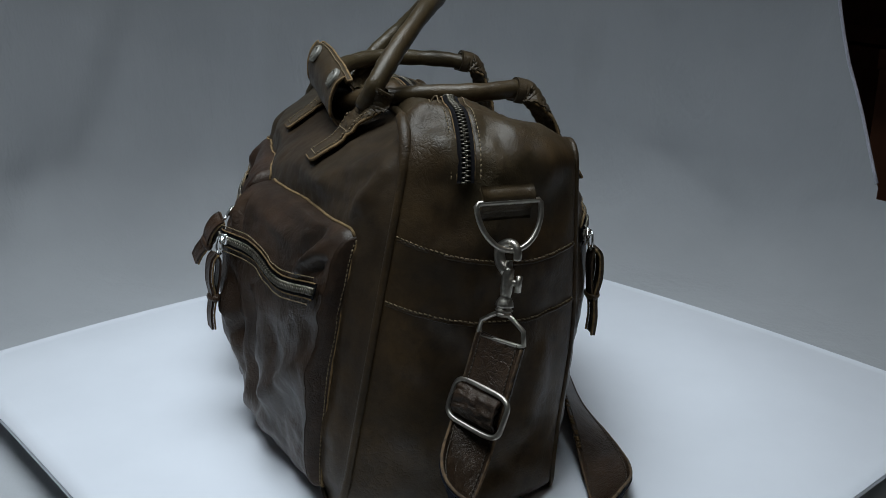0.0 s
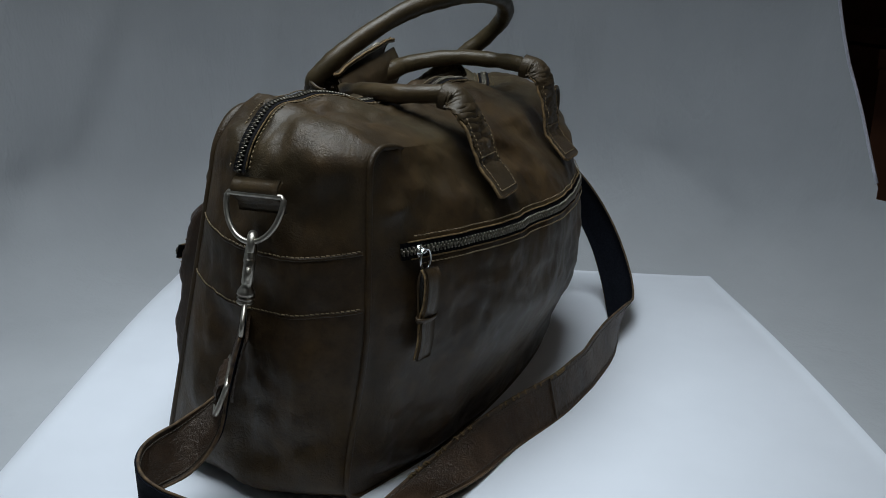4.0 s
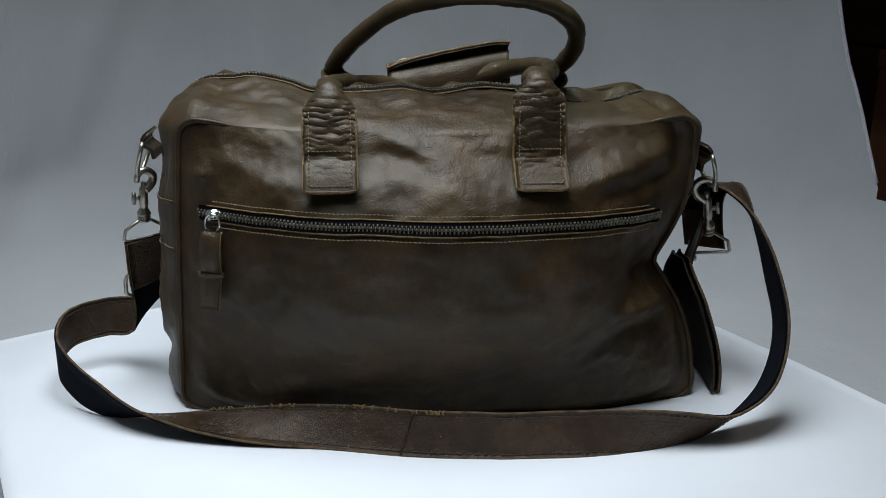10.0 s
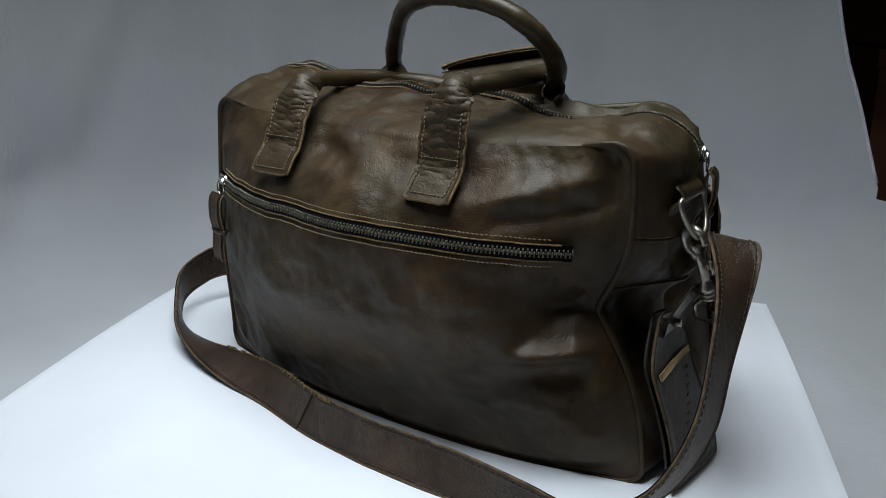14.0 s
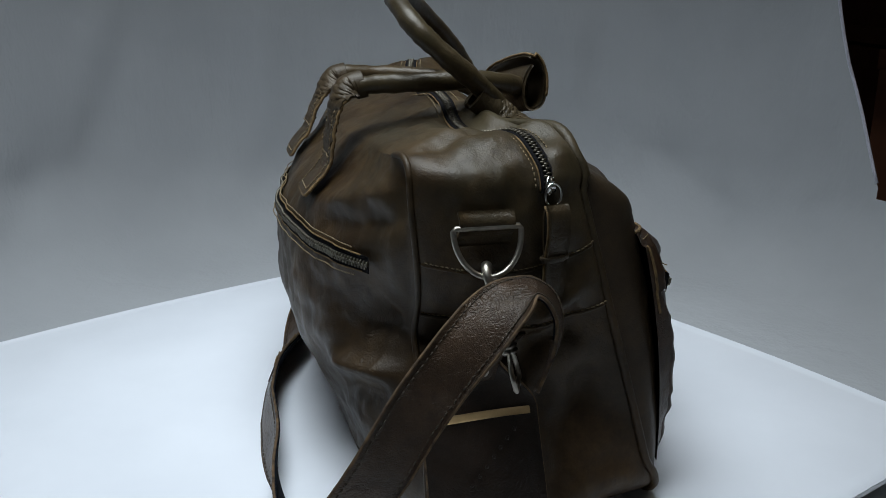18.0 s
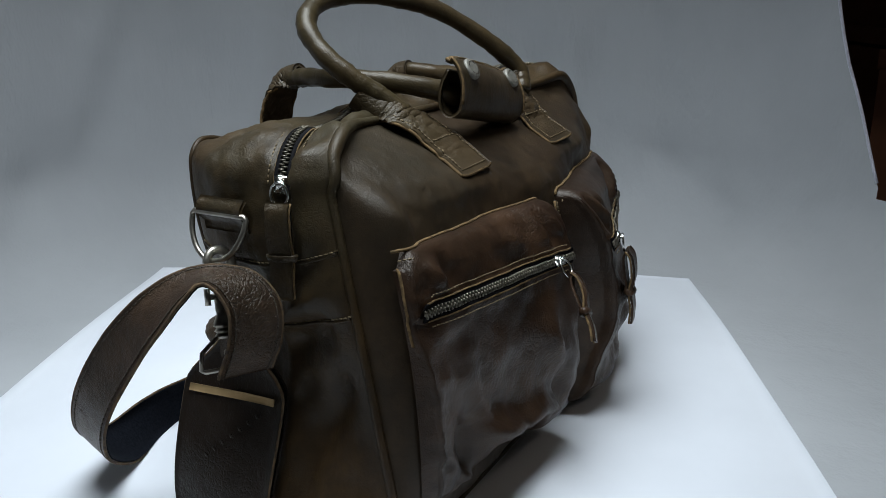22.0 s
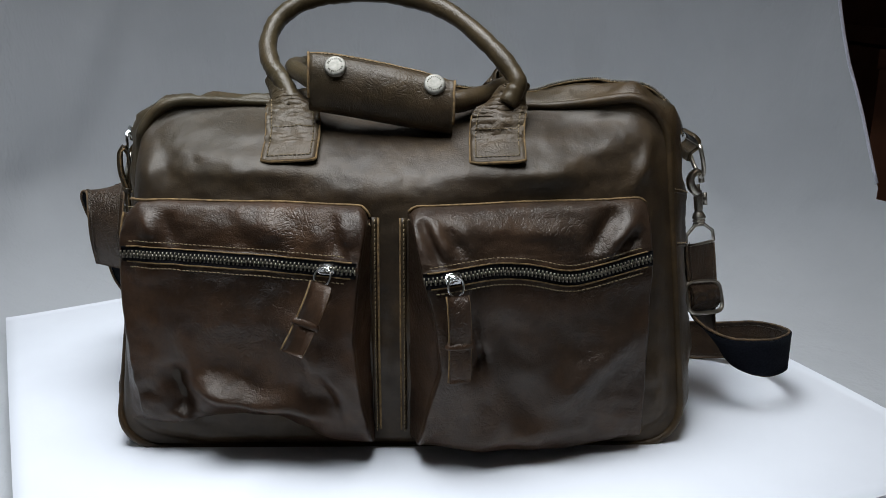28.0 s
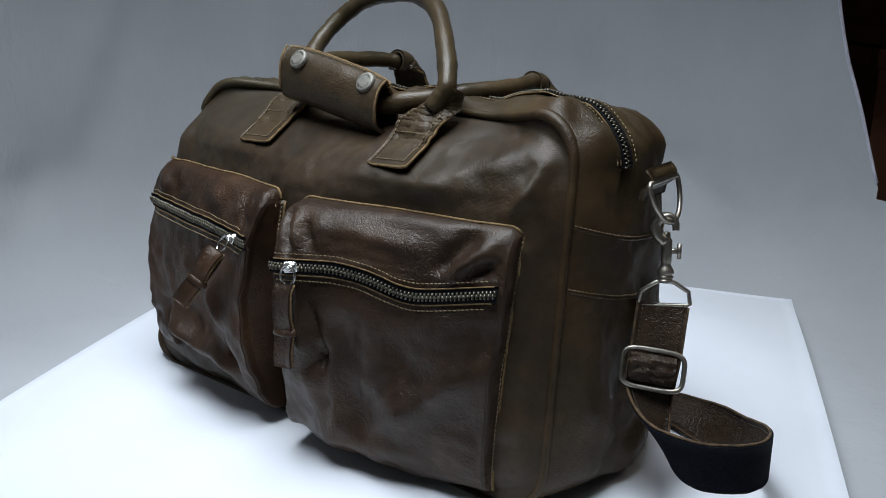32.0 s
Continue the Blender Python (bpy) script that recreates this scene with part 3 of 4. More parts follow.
def zip_pull(parent, at, along, down, out, length=0.05, splay=0.25, hide=None, face=None):
    """Slider body, ring and a looped leather puller that hangs along down."""
    at, along, down, out = Vector(at), Vector(along).normalized(), Vector(down).normalized(), Vector(out).normalized()
    bm = bmesh.new()
    for c, s in ((0.0, (0.012, 0.0085, 0.0035)), (0.001, (0.006, 0.004, 0.0075))):
        v, f = block(at + out * (0.003 + c), along, down, s)
        vs = [bm.verts.new(q) for q in v]
        for q in f:
            bm.faces.new([vs[i] for i in q])
    bmesh.ops.bevel(bm, geom=bm.edges[:], offset=0.0011, segments=2, affect="EDGES")
    slider = part("zip_slider", bm, BRIGHT, parent, "polished metal slider")
    side = down.cross(out).normalized()
    c = at + out * 0.007 + down * 0.006
    part("pull_ring", tube([c + down * (0.0075 * math.cos(w)) + side * (0.006 * math.sin(w)) for w in np.linspace(0, 2 * math.pi, 24, endpoint=False)], 0.0009, 8, True), BRIGHT, slider, "thin metal ring")
    top = c + down * 0.006
    out = Vector(face).normalized() if face else out
    turn = (side * splay + down).normalized()
    w = turn.cross(out).normalized()
    keep = length * 0.56
    loop = [top + out * 0.003, top + turn * 0.006 + out * 0.0065, top + turn * (keep * 0.6) + out * 0.0065, top + turn * keep + out * 0.003, top + turn * (length * 0.8) + out * 0.003 + w * 0.001, top + turn * length + out * 0.001 + w * 0.002]
    pts = [np.array((*q, *w)) for q in spline([tuple(q) for q in loop], 20)]
    band = ribbon_fn(pts, 0.0155)
    puller = part("leather_puller", slab(band, 20, 4, 0.002), hide or TAB_LEATHER, slider, "worn leather puller")
    for s in (0.0, 1.0):
        part("raw_edge", tube([band(u, s) - out * 0.001 for u in np.linspace(0, 1, 20)], 0.0009, 6), RAW_EDGE, puller, "pale raw edge")
    loop2 = [top + out * 0.002, top + turn * 0.006 - out * 0.001, top + turn * (keep * 0.6) - out * 0.001, top + turn * (keep * 1.15) + out * 0.0005]
    pts = [np.array((*q, *w)) for q in spline([tuple(q) for q in loop2], 10)]
    part("puller_fold", slab(ribbon_fn(pts, 0.015), 10, 4, 0.002), hide or TAB_LEATHER, slider)
    ringc = top + turn * keep
    part("puller_keeper", tube([ringc + w * (0.0093 * math.cos(q)) + out * (0.0020 + 0.0036 * math.sin(q)) for q in np.linspace(0, 2 * math.pi, 20, endpoint=False)], 0.0030, 8, True, 0.42), hide or TAB_LEATHER, slider, "leather keeper round the puller")
    return slider


def top_zip():
    path, out, across = [], [], []
    # from the right end over the top to the left end
    us = [i / 400 for i in range(400)]
    keep = [u for u in us if outline(u)[1] > 0.845]
    for u in keep:
        zv = zip_v(outline(u)[0])
        p = gusset(u, zv)
        n = normal_of(gusset, u, zv)
        if n.z * outline(u)[3] + n.x * outline(u)[2] < 0:
            n = -n
        a, b, nx, nz = outline(u)
        d = gusset_d(p, a, b, nx, nz, zv)
        path.append(p + Vector((nx * d, 0, nz * d)))
        out.append(n)
        across.append((gusset(u, zv + 0.02) - gusset(u, zv - 0.02)).normalized())
    path = [sum(path[max(0, i - 3):i + 4], Vector()) / len(path[max(0, i - 3):i + 4]) + out[i] * 0.0024 for i in range(len(path))]
    tape = zip_line("top_zip", path, out, across, BAG, 0.0112, True, "long metal zip over the top of the bag")
    zip_pull(tape, path[-4], path[-1] - path[-4], (0.0, -0.05, -1), out[-1], 0.064, 0.02)


top_zip()


def back_zip():
    xs = np.linspace(0.184, -0.193, 60)
    path, out, across = [], [], []
    for x in xs:
        z = 0.187 - 0.006 * (0.184 - x) / 0.37
        path.append(Vector((x, back_skin(x, z) + 0.0012, z)))
        slope = (back_skin(x + 0.004, z) - back_skin(x - 0.004, z)) / 0.008
        out.append(Vector((-slope, 1, 0.05)).normalized())
        across.append(Vector((0, (back_skin(x, z + 0.006) - back_skin(x, z - 0.006)) / 0.012, 1)).normalized())
    tape = zip_line("back_zip", path, out, across, BAG, 0.0120, True, "long metal zip across the back panel")
    zip_pull(tape, path[2], (1, 0, 0), (0.02, 0.0, -1), (0.2, 1, 0), 0.066, 0.05)


back_zip()


# ---- the two front pockets ----
def pocket(x0, x1, z1, z0, depth, dip, seed, pull_at, pull_way, pull_face, inner, tuck_left, tuck_right):
    """A bellows pocket with a zip slanting over its face. dip: how the zip sags at its ends; inner: which side stands out more; tuck_left, tuck_right: how far each side of the face draws in at some heights."""
    rows = [(1.0, 0.0), (1.0, 0.35), (0.985, 0.62), (0.95, 0.78), (0.9, 0.88), (0.84, 0.95), (0.79, 1.0), (0.6, 1.05), (0.4, 1.06), (0.2, 0.98), (0.08, 0.9), (0.025, 0.72), (0.0, 0.4), (0.01, 0.0)]
    cols = [(-1.0, 0.0), (-0.9995, 0.4), (-0.997, 0.78), (-0.982, 0.95), (-0.93, 1.0), (-0.5, 1.02), (0.0, 1.02), (0.5, 1.02), (0.93, 1.0), (0.982, 0.95), (0.997, 0.78), (0.9995, 0.4), (1.0, 0.0)]
    rs, cs = spline(rows, 70), spline(cols, 80)

    def round_corner(c):
        return (0.010 if x0 < -0.2 else 0.005) * max(0.0, (abs(c) - 0.90) / 0.10) ** 2

    def at(u, v, lift=0.0):
        i, j = min(78, int(u * 79)), min(68, int(v * 69))
        c, r = cs[i] + (cs[i + 1] - cs[i]) * (u * 79 - i), rs[j] + (rs[j + 1] - rs[j]) * (v * 69 - j)
        x = lerp(x0, x1, (c[0] + 1) / 2)
        z = lerp(z0(c[0]), z1 - round_corner(c[0]), r[0])
        d = depth * c[1] * r[1] * (1 + 0.25 * inner * c[0])
        k = min(1.0, c[1] * r[1])
        p = Vector((x, 0, z))
        y = front_at(max(x, x_left(z) + 0.013), max(z, 0.01)) - 0.003 - d
        if v > 0.45:
            y -= k * (wob(p, 16.0, 0.0065 if seed == 1 else 0.0045, seed) + (1.35 if seed == 1 else 1.2) * sum(fold(x, z, *f) for f in POCKET_FOLDS[seed]))
        y -= k * (wob(p, 40.0, 0.0020, seed + 3) + sum(fold(x, z, *f) for f in FLAP_FOLDS[seed]))
        sag = (0.005 if seed == 1 else 0.003) * noise.noise((x * 22 + seed, 0, 0)) * smooth(0.3, 0.0, r[0])
        out = float(np.interp(z, *tuck_left)) * smooth(-0.2, -0.97, c[0]) * min(1.0, c[1] * 1.4)
        out -= float(np.interp(z, *tuck_right)) * smooth(0.2, 0.97, c[0]) * min(1.0, c[1] * 1.4)
        return Vector((x + out, y - lift, z + sag))

    ob = part("pocket", sheet(at, 120, 104), POCKET_LEATHER if x0 < -0.2 else DARK_POCKET, BAG, "bulging leather patch pocket with a slanted zip")
    # flange stitched to the panel
    for s in (-1, 1):
        if s < 0 and x0 < -0.2:
            side = [at(0.06, v, 0.0006) for v in np.linspace(0.06, 0.5, 30)]
            part("raw_edge", tube(side, 0.0011, 6), RAW_EDGE, ob, "raw ochre edge down the flap's side")
            continue
        if s > 0 and x0 > -0.2:
            side = [at(0.972, v, 0.0012) for v in np.linspace(0.10, 0.97, 60)]
            part("raw_edge", tube(side, 0.0011, 6), RAW_EDGE, ob, "raw ochre edge down the pocket's side")
            part("stitching", stitches([at(0.945, v, 0.0010) for v in np.linspace(0.14, 0.95, 60)], (0.2, -1, 0)), THREAD, ob, "tan stitching")
            continue
        xs = (x0 - 0.0025) if s < 0 else (x1 + 0.0025)
        pts = [Vector((xs, front_skin(xs, z) - 0.0005, z)) for z in np.linspace(0.02, z1 - 0.008, 30)]
        part("flange", tube(pts, 0.0032, 6, flat=0.5), LEATHER, ob)
        part("raw_edge", tube([p + Vector((s * 0.0026, -0.0012, 0)) for p in pts], 0.0010, 6), RAW_EDGE, ob, "raw ochre edge")
        part("stitching", stitches([p + Vector((0, -0.002, 0)) for p in pts], (0, -1, 0)), THREAD, ob, "tan stitching")
    brow = []
    for c in np.linspace(-0.93 if x0 < -0.2 else -0.99, 0.99, 60):
        x, z = lerp(x0, x1, (c + 1) / 2), z1 - round_corner(c)
        brow.append(Vector((x, front_skin(x, z) - 0.001, z + 0.0005)))
    part("raw_edge", tube(brow, 0.0012, 6), RAW_EDGE, ob, "raw ochre leather edge along the pocket's top")
    part("stitching", stitches([p + Vector((0, -0.006, -0.005)) for p in brow], (0, -0.8, 0.6)), THREAD, ob, "tan stitching")
    # zip
    path, out, across = [], [], []
    for i in range(50):
        f = i / 49
        u = float(np.interp(lerp(-0.955 if x0 < -0.2 else -0.985, 0.97, f), [c[0] for c in cs], np.linspace(0, 1, 80)))
        want = dip(f)
        v = min(np.linspace(0.25, 0.7, 120), key=lambda q: abs(at(u, q).z - want))
        p = at(u, v)
        path.append(Vector((p.x, p.y, want)))
        across.append((at(u, v - 0.03) - at(u, v + 0.03)).normalized())
    ys = [p.y for p in path]
    for i, p in enumerate(path):
        p.y = sum(ys[max(0, i - 3):i + 4]) / len(ys[max(0, i - 3):i + 4]) - 0.0015
    for i, p in enumerate(path):
        d = path[min(49, i + 1)] - path[max(0, i - 1)]
        n = d.cross(across[i]).normalized()
        out.append(n if n.y < 0 else -n)
    tape = zip_line("zip", path, out, across, ob, 0.0118)
    k = int(pull_at * 49)
    zip_pull(tape, path[k], path[k + 1] - path[k], pull_way, out[k], 0.054 if x0 < -0.2 else 0.064, 0.04, POCKET_LEATHER, pull_face)
    return ob


FLAP_FOLDS = {
    1: [(-0.222, 0.197, -0.205, 0.180, 0.006, 0.007), (-0.20, 0.195, -0.19, 0.175, 0.006, -0.006), (-0.070, 0.202, -0.056, 0.172, 0.005, -0.008), (-0.060, 0.198, -0.052, 0.180, 0.004, 0.005), (-0.082, 0.196, -0.072, 0.178, 0.007, 0.004),
        (-0.16, 0.19, -0.10, 0.186, 0.008, 0.003), (-0.15, 0.197, -0.135, 0.183, 0.006, -0.003), (-0.12, 0.196, -0.105, 0.180, 0.006, 0.003)],
    2: [(-0.004, 0.199, 0.006, 0.170, 0.0045, -0.009), (0.004, 0.199, 0.014, 0.172, 0.0045, 0.008), (0.014, 0.192, 0.024, 0.176, 0.005, -0.006), (0.026, 0.196, 0.036, 0.176, 0.008, 0.004),
        (0.138, 0.166, 0.166, 0.194, 0.006, 0.010), (0.128, 0.168, 0.150, 0.198, 0.007, -0.009), (0.154, 0.170, 0.168, 0.180, 0.0045, -0.007), (0.04, 0.19, 0.11, 0.184, 0.008, 0.003), (0.07, 0.197, 0.12, 0.193, 0.006, -0.003)],
}
POCKET_FOLDS = {
    1: [(-0.175, 0.066, -0.115, 0.048, 0.009, 0.013), (-0.12, 0.055, -0.07, 0.045, 0.010, 0.008), (-0.2, 0.08, -0.19, 0.03, 0.012, -0.011), (-0.1, 0.12, -0.06, 0.07, 0.012, 0.009), (-0.16, 0.03, -0.1, 0.025, 0.014, -0.012), (-0.075, 0.10, -0.062, 0.03, 0.009, -0.008), (-0.2, 0.035, -0.18, 0.025, 0.006, 0.008)],
    2: [(0.02, 0.13, 0.05, 0.05, 0.010, -0.011), (0.012, 0.12, 0.03, 0.095, 0.007, 0.009), (0.018, 0.085, 0.04, 0.095, 0.008, -0.010), (0.06, 0.13, 0.07, 0.02, 0.014, -0.008), (0.03, 0.09, 0.07, 0.03, 0.012, 0.009), (0.1, 0.05, 0.16, 0.1, 0.012, 0.008), (0.02, 0.02, 0.12, 0.03, 0.012, 0.006), (0.10, 0.11, 0.15, 0.06, 0.016, -0.006)],
}
ZIP_LEFT = [0.166, 0.166, 0.165, 0.163, 0.162]
ZIP_RIGHT = [0.159, 0.161, 0.162, 0.158, 0.151, 0.156, 0.162]
pocket(-0.2335, -0.0385, 0.203, lambda c: float(np.interp(c, [-1, -0.7, -0.3, 0.2, 1], [0.028, 0.024, 0.036, 0.03, 0.012])), 0.0215, lambda f: float(spline([(z,) for z in ZIP_LEFT], 101)[int(f * 100)][0]), 1, 0.88,
       (-0.33, -0.60, -0.95), (0.30, -0.92, 0.3), 1.5, ([0.02, 0.09, 0.15, 0.175, 0.2], [0.012, 0.005, 0.0, 0.0, 0.008]), ([0.015, 0.05, 0.11, 0.165, 0.2], [0.0, 0.006, 0.0125, 0.007, 0.001]))
pocket(-0.0115, 0.1785, 0.203, lambda c: float(np.interp(c, [-1, -0.3, 0.4, 1], [0.014, 0.004, 0.006, 0.012])), 0.0300, lambda f: float(spline([(z,) for z in ZIP_RIGHT], 101)[int(f * 100)][0]), 2, 0.13,
       (0.10, -0.12, -1), (0.15, -1, 0.0), -1.5, ([0.015, 0.05, 0.09, 0.13, 0.16, 0.2], [0.006, 0.014, 0.024, 0.019, 0.011, 0.002]), ([0.02, 0.1, 0.16, 0.2], [0.001, 0.0, -0.003, 0.0]))


# ---- side bands and ring tabs ----
def side_trim(sx):
    """Stitched bands on one end, and the ring tab with its D-shaped ring."""
    for z in (0.2, 0.158):
        row = []
        for v in np.linspace(0.02, 0.98, 60):
            b = (z - 0.01 * math.sin(math.pi * v)) / 0.27
            p = gusset_at(sx, b, sx, 0, v)
            row.append(p + Vector((sx * (gusset_d(p, sx, b, sx, 0, v) + 0.0006), 0, 0)))
        part("seam_ridge", tube([p - Vector((sx * 0.001, 0, 0.002)) for p in row], 0.0014, 6), LEATHER, BAG)
        part("stitching", stitches(row, (sx, 0, 0.1)), THREAD, BAG, "tan stitching across the bag's end")
    y0 = -0.012 if sx > 0 else 0.014
    top = 0.238 if sx > 0 else 0.226
    xo = 0.2325 if sx > 0 else -0.2475

    def tab(u, v):
        z = top + 0.002 - 0.021 * u
        return Vector((xo + sx * (0.006 * math.sin(math.pi * min(1, u * 1.6)) - 0.004 * u), y0 + (v - 0.5) * 0.036, z))
    t = part("ring_tab", slab(tab, 10, 6, 0.003, -sx), LEATHER, BAG, "folded leather tab that holds the ring")
    c = Vector((xo + sx * 0.006, y0, top - 0.006))
    shape = [c + Vector((0, -0.0205, 0)), c + Vector((0, 0.0205, 0))]
    arc = [c + Vector((sx * 0.009 * math.sin(w), 0.0222 * math.cos(w), -0.028 * math.sin(w) - 0.002)) for w in np.linspace(0.0, math.pi, 22)]
    part("d_ring", tube([shape[0]] + [tuple(c + Vector((0, y, 0))) for y in (-0.012, 0, 0.012)] + [shape[1]] + arc, 0.0019, 10, True), NICKEL, BAG, "nickel D-shaped ring")


side_trim(1)
side_trim(-1)


# ---- handles ----
def handle_tab(points, parent, label):
    """A sewn leather tab that rolls up round the handle; points: (x, y, z, wx, wy, wz, width, half angle of the roll) from the free end up."""
    pts = spline(points, 34)

    def at(u, v, lift=0.0):
        s = u * 33
        i = min(int(s), 32)
        q = pts[i] + (pts[i + 1] - pts[i]) * (s - i)
        w = Vector(q[3:6]).normalized()
        d = Vector(pts[i + 1][:3] - pts[i][:3]).normalized()
        n = d.cross(w).normalized()
        b = (v - 0.5) * 2
        th = max(0.02, q[7])
        r = q[6] / 2 / th
        corner = 0.0018 * smooth(0.08, 0.0, u) * smooth(0.7, 1.0, abs(b))
        ripple = wob((q[0] + v * 0.03, q[1], q[2]), 110.0, 0.0016) + (0.0003 + 0.00025 * smooth(0.28, 0.45, u)) * math.sin(u * 120 + 2.5 * math.sin(v * 8 + q[0] * 60) + 9 * noise.noise((u * 6, v * 5, q[0] * 20)))
        return Vector(q[:3]) + w * (r * math.sin(th * b)) + n * (r * (1 - math.cos(th * b)) + ripple * smooth(0.1, 0.3, u) * smooth(0.95, 0.7, u) - lift) + d * corner
    ob = part("handle_tab", slab(at, 110, 15, 0.0028), TAB_LEATHER, parent, label)
    rim = [at(u, 0.0, 0.0014) for u in np.linspace(0.75, 0, 20)] + [at(0.0, v, 0.0014) for v in np.linspace(0, 1, 14)] + [at(u, 1.0, 0.0014) for u in np.linspace(0, 0.75, 20)]
    part("raw_edge", tube(rim, 0.0014, 6), RAW_EDGE, ob, "raw ochre edge")
    row = [at(u, 0.1, 0.0032) for u in np.linspace(0.62, 0.05, 20)] + [at(0.05, v, 0.0032) for v in np.linspace(0.1, 0.9, 12)] + [at(u, 0.9, 0.0032) for u in np.linspace(0.05, 0.62, 20)]
    out = (0, -1 if points[0][1] < 0 else 1, 0.3)
    part("stitching", stitches(row, out), THREAD, ob, "tan stitching")
    part("stitching", stitches([at(0.34, v, 0.0032) for v in np.linspace(0.1, 0.9, 12)], out), THREAD, ob, "tan cross stitching")
    return ob


def handles():
    f = part("front_handle", tube(spline(FRONT_HANDLE, 90), [0.0078 + 0.0005 * math.sin(i * 0.9) * math.sin(i * 0.37) + 0.0003 * math.sin(i * 2.9) for i in range(90)], 14), HANDLE_LEATHER, BAG, "round leather handle standing up")
    for x, tops in ((-0.103, LEFT_NECK), (0.0585, RIGHT_NECK)):
        rows = [(x + k, front_skin(x, z) - 0.0012, z + 0.001, 1, -0.08, 0.06, 0.042, 0.02) for k, z in ((0.0, 0.231), (0.0005, 0.239), (0.001, 0.247))]
        handle_tab(rows + [(q[0], q[1], q[2], 1, -0.04, 0, 0.042, q[3]) for q in tops], f, "front handle tab, creased leather")
    b = part("back_handle", tube(spline(BACK_HANDLE, 90), [0.0074 + 0.0014 * smooth(26, 34, i) * smooth(64, 56, i) + 0.0006 * math.sin(i * 1.1) * math.sin(i * 0.31) for i in range(90)], 14), HANDLE_LEATHER, BAG, "round leather handle folded forward")
    for x, y, z in ((0.078, 0.056, 0.2905), (-0.087, 0.066, 0.2995)):
        rows = [(x, back_skin(x, q) + 0.003, q, -1, 0, 0, 0.041, 0.02) for q in (0.210, 0.221, 0.233)]
        rows += [(x, lerp(rows[-1][1], y + 0.021, k), lerp(0.233, z - 0.015, k), -1, 0, 0, 0.041, th) for k, th in ((0.35, 0.06), (0.7, 0.3), (1.0, 1.0))]
        handle_tab(rows + [(x, y + 0.013, z - 0.004, -1, 0, 0, 0.042, 2.2), (x, y, z, -1, 0, 0, 0.043, 2.5)], b, "back handle tab, creased leather")
    # the wrap with two press studs
    prof = [(-0.0665, 0.3075), (-0.0735, 0.3045), (-0.0815, 0.296), (-0.086, 0.281), (-0.083, 0.267), (-0.073, 0.260), (-0.0625, 0.2625), (-0.0580, 0.274), (-0.0600, 0.287), (-0.0668, 0.2965)]
    pp = spline(prof, 40)

    def wrap(u, v):
        x = lerp(0.025, -0.088, u)
        q = pp[min(39, int(v * 39 + 0.5))]
        s = 0.010 * (u - 0.5) * 2 - 0.002
        taper = 0.004 * abs(2 * u - 1) ** 4
        return Vector((x + wob((v, u, 0), 3.0, 0.002), -0.074 + (q[0] + 0.074) * lerp(1.0, 0.75, u) + wob((x, q[0], q[1]), 30.0, 0.001), q[1] + s - (taper if v < 0.1 else 0) - 0.003 * (1 - u) * smooth(0.22, 0.0, v)))
    w = part("handle_wrap", slab(wrap, 30, 40, 0.0024, 1.0), TAB_LEATHER, BAG, "leather wrap round the folded handle, with two press studs")
    rim = [wrap(0.0, v) for v in np.linspace(0.4, 0, 16)] + [wrap(u, 0.0) for u in np.linspace(0.02, 0.98, 30)] + [wrap(1.0, v) for v in np.linspace(0, 0.4, 16)]
    part("raw_edge", tube(rim, 0.0011, 6), RAW_EDGE, w, "raw ochre edge of the flap")
    edge = [wrap(u, 0.05) for u in np.linspace(0.05, 0.95, 40)]
    part("stitching", stitches([p + Vector((0, -0.001, 0.001)) for p in edge], (0, -0.7, 0.7)), THREAD, w, "dark tan stitching")
    for x in (-0.067, 0.010):
        s = 0.010 * ((0.025 - x) / 0.113 - 0.5) * 2 - 0.002
        c, n = Vector((x, -0.0795, 0.2985 + s)), Vector((0, -0.82, 0.57)).normalized()
        a = Vector((1, 0, 0))
        b2 = n.cross(a)
        prof2 = [(0.0, 0.0026), (0.0045, 0.0026), (0.0062, 0.0024), (0.0070, 0.0023), (0.0080, 0.0019), (0.0086, 0.0008), (0.0086, -0.0015)]
        def disc(u, v):
            r, h, _ = spin(prof2, 0.0, v)[0], spin(prof2, 0.0, v)[2], 0
            q = 2 * math.pi * u
            return c + a * (r * math.cos(q)) + b2 * (r * math.sin(q)) + n * h
        stud = part("press_stud", sheet(disc, 28, 13, True), STUD, w, "round nickel press stud with a stamped rim")
        marks = []
        for k in range(22):
            q = 2 * math.pi * k / 22
            rad = a * math.cos(q) + b2 * math.sin(q)
            if k % 11 not in (0, 1):
                marks.append(block(c + rad * 0.0056 + n * 0.0026, rad, n.cross(rad), (0.0011, 0.0005, 0.0006)))
        part("stamped_bars", merge(*marks), TEETH, stud, "ring of stamped bars")


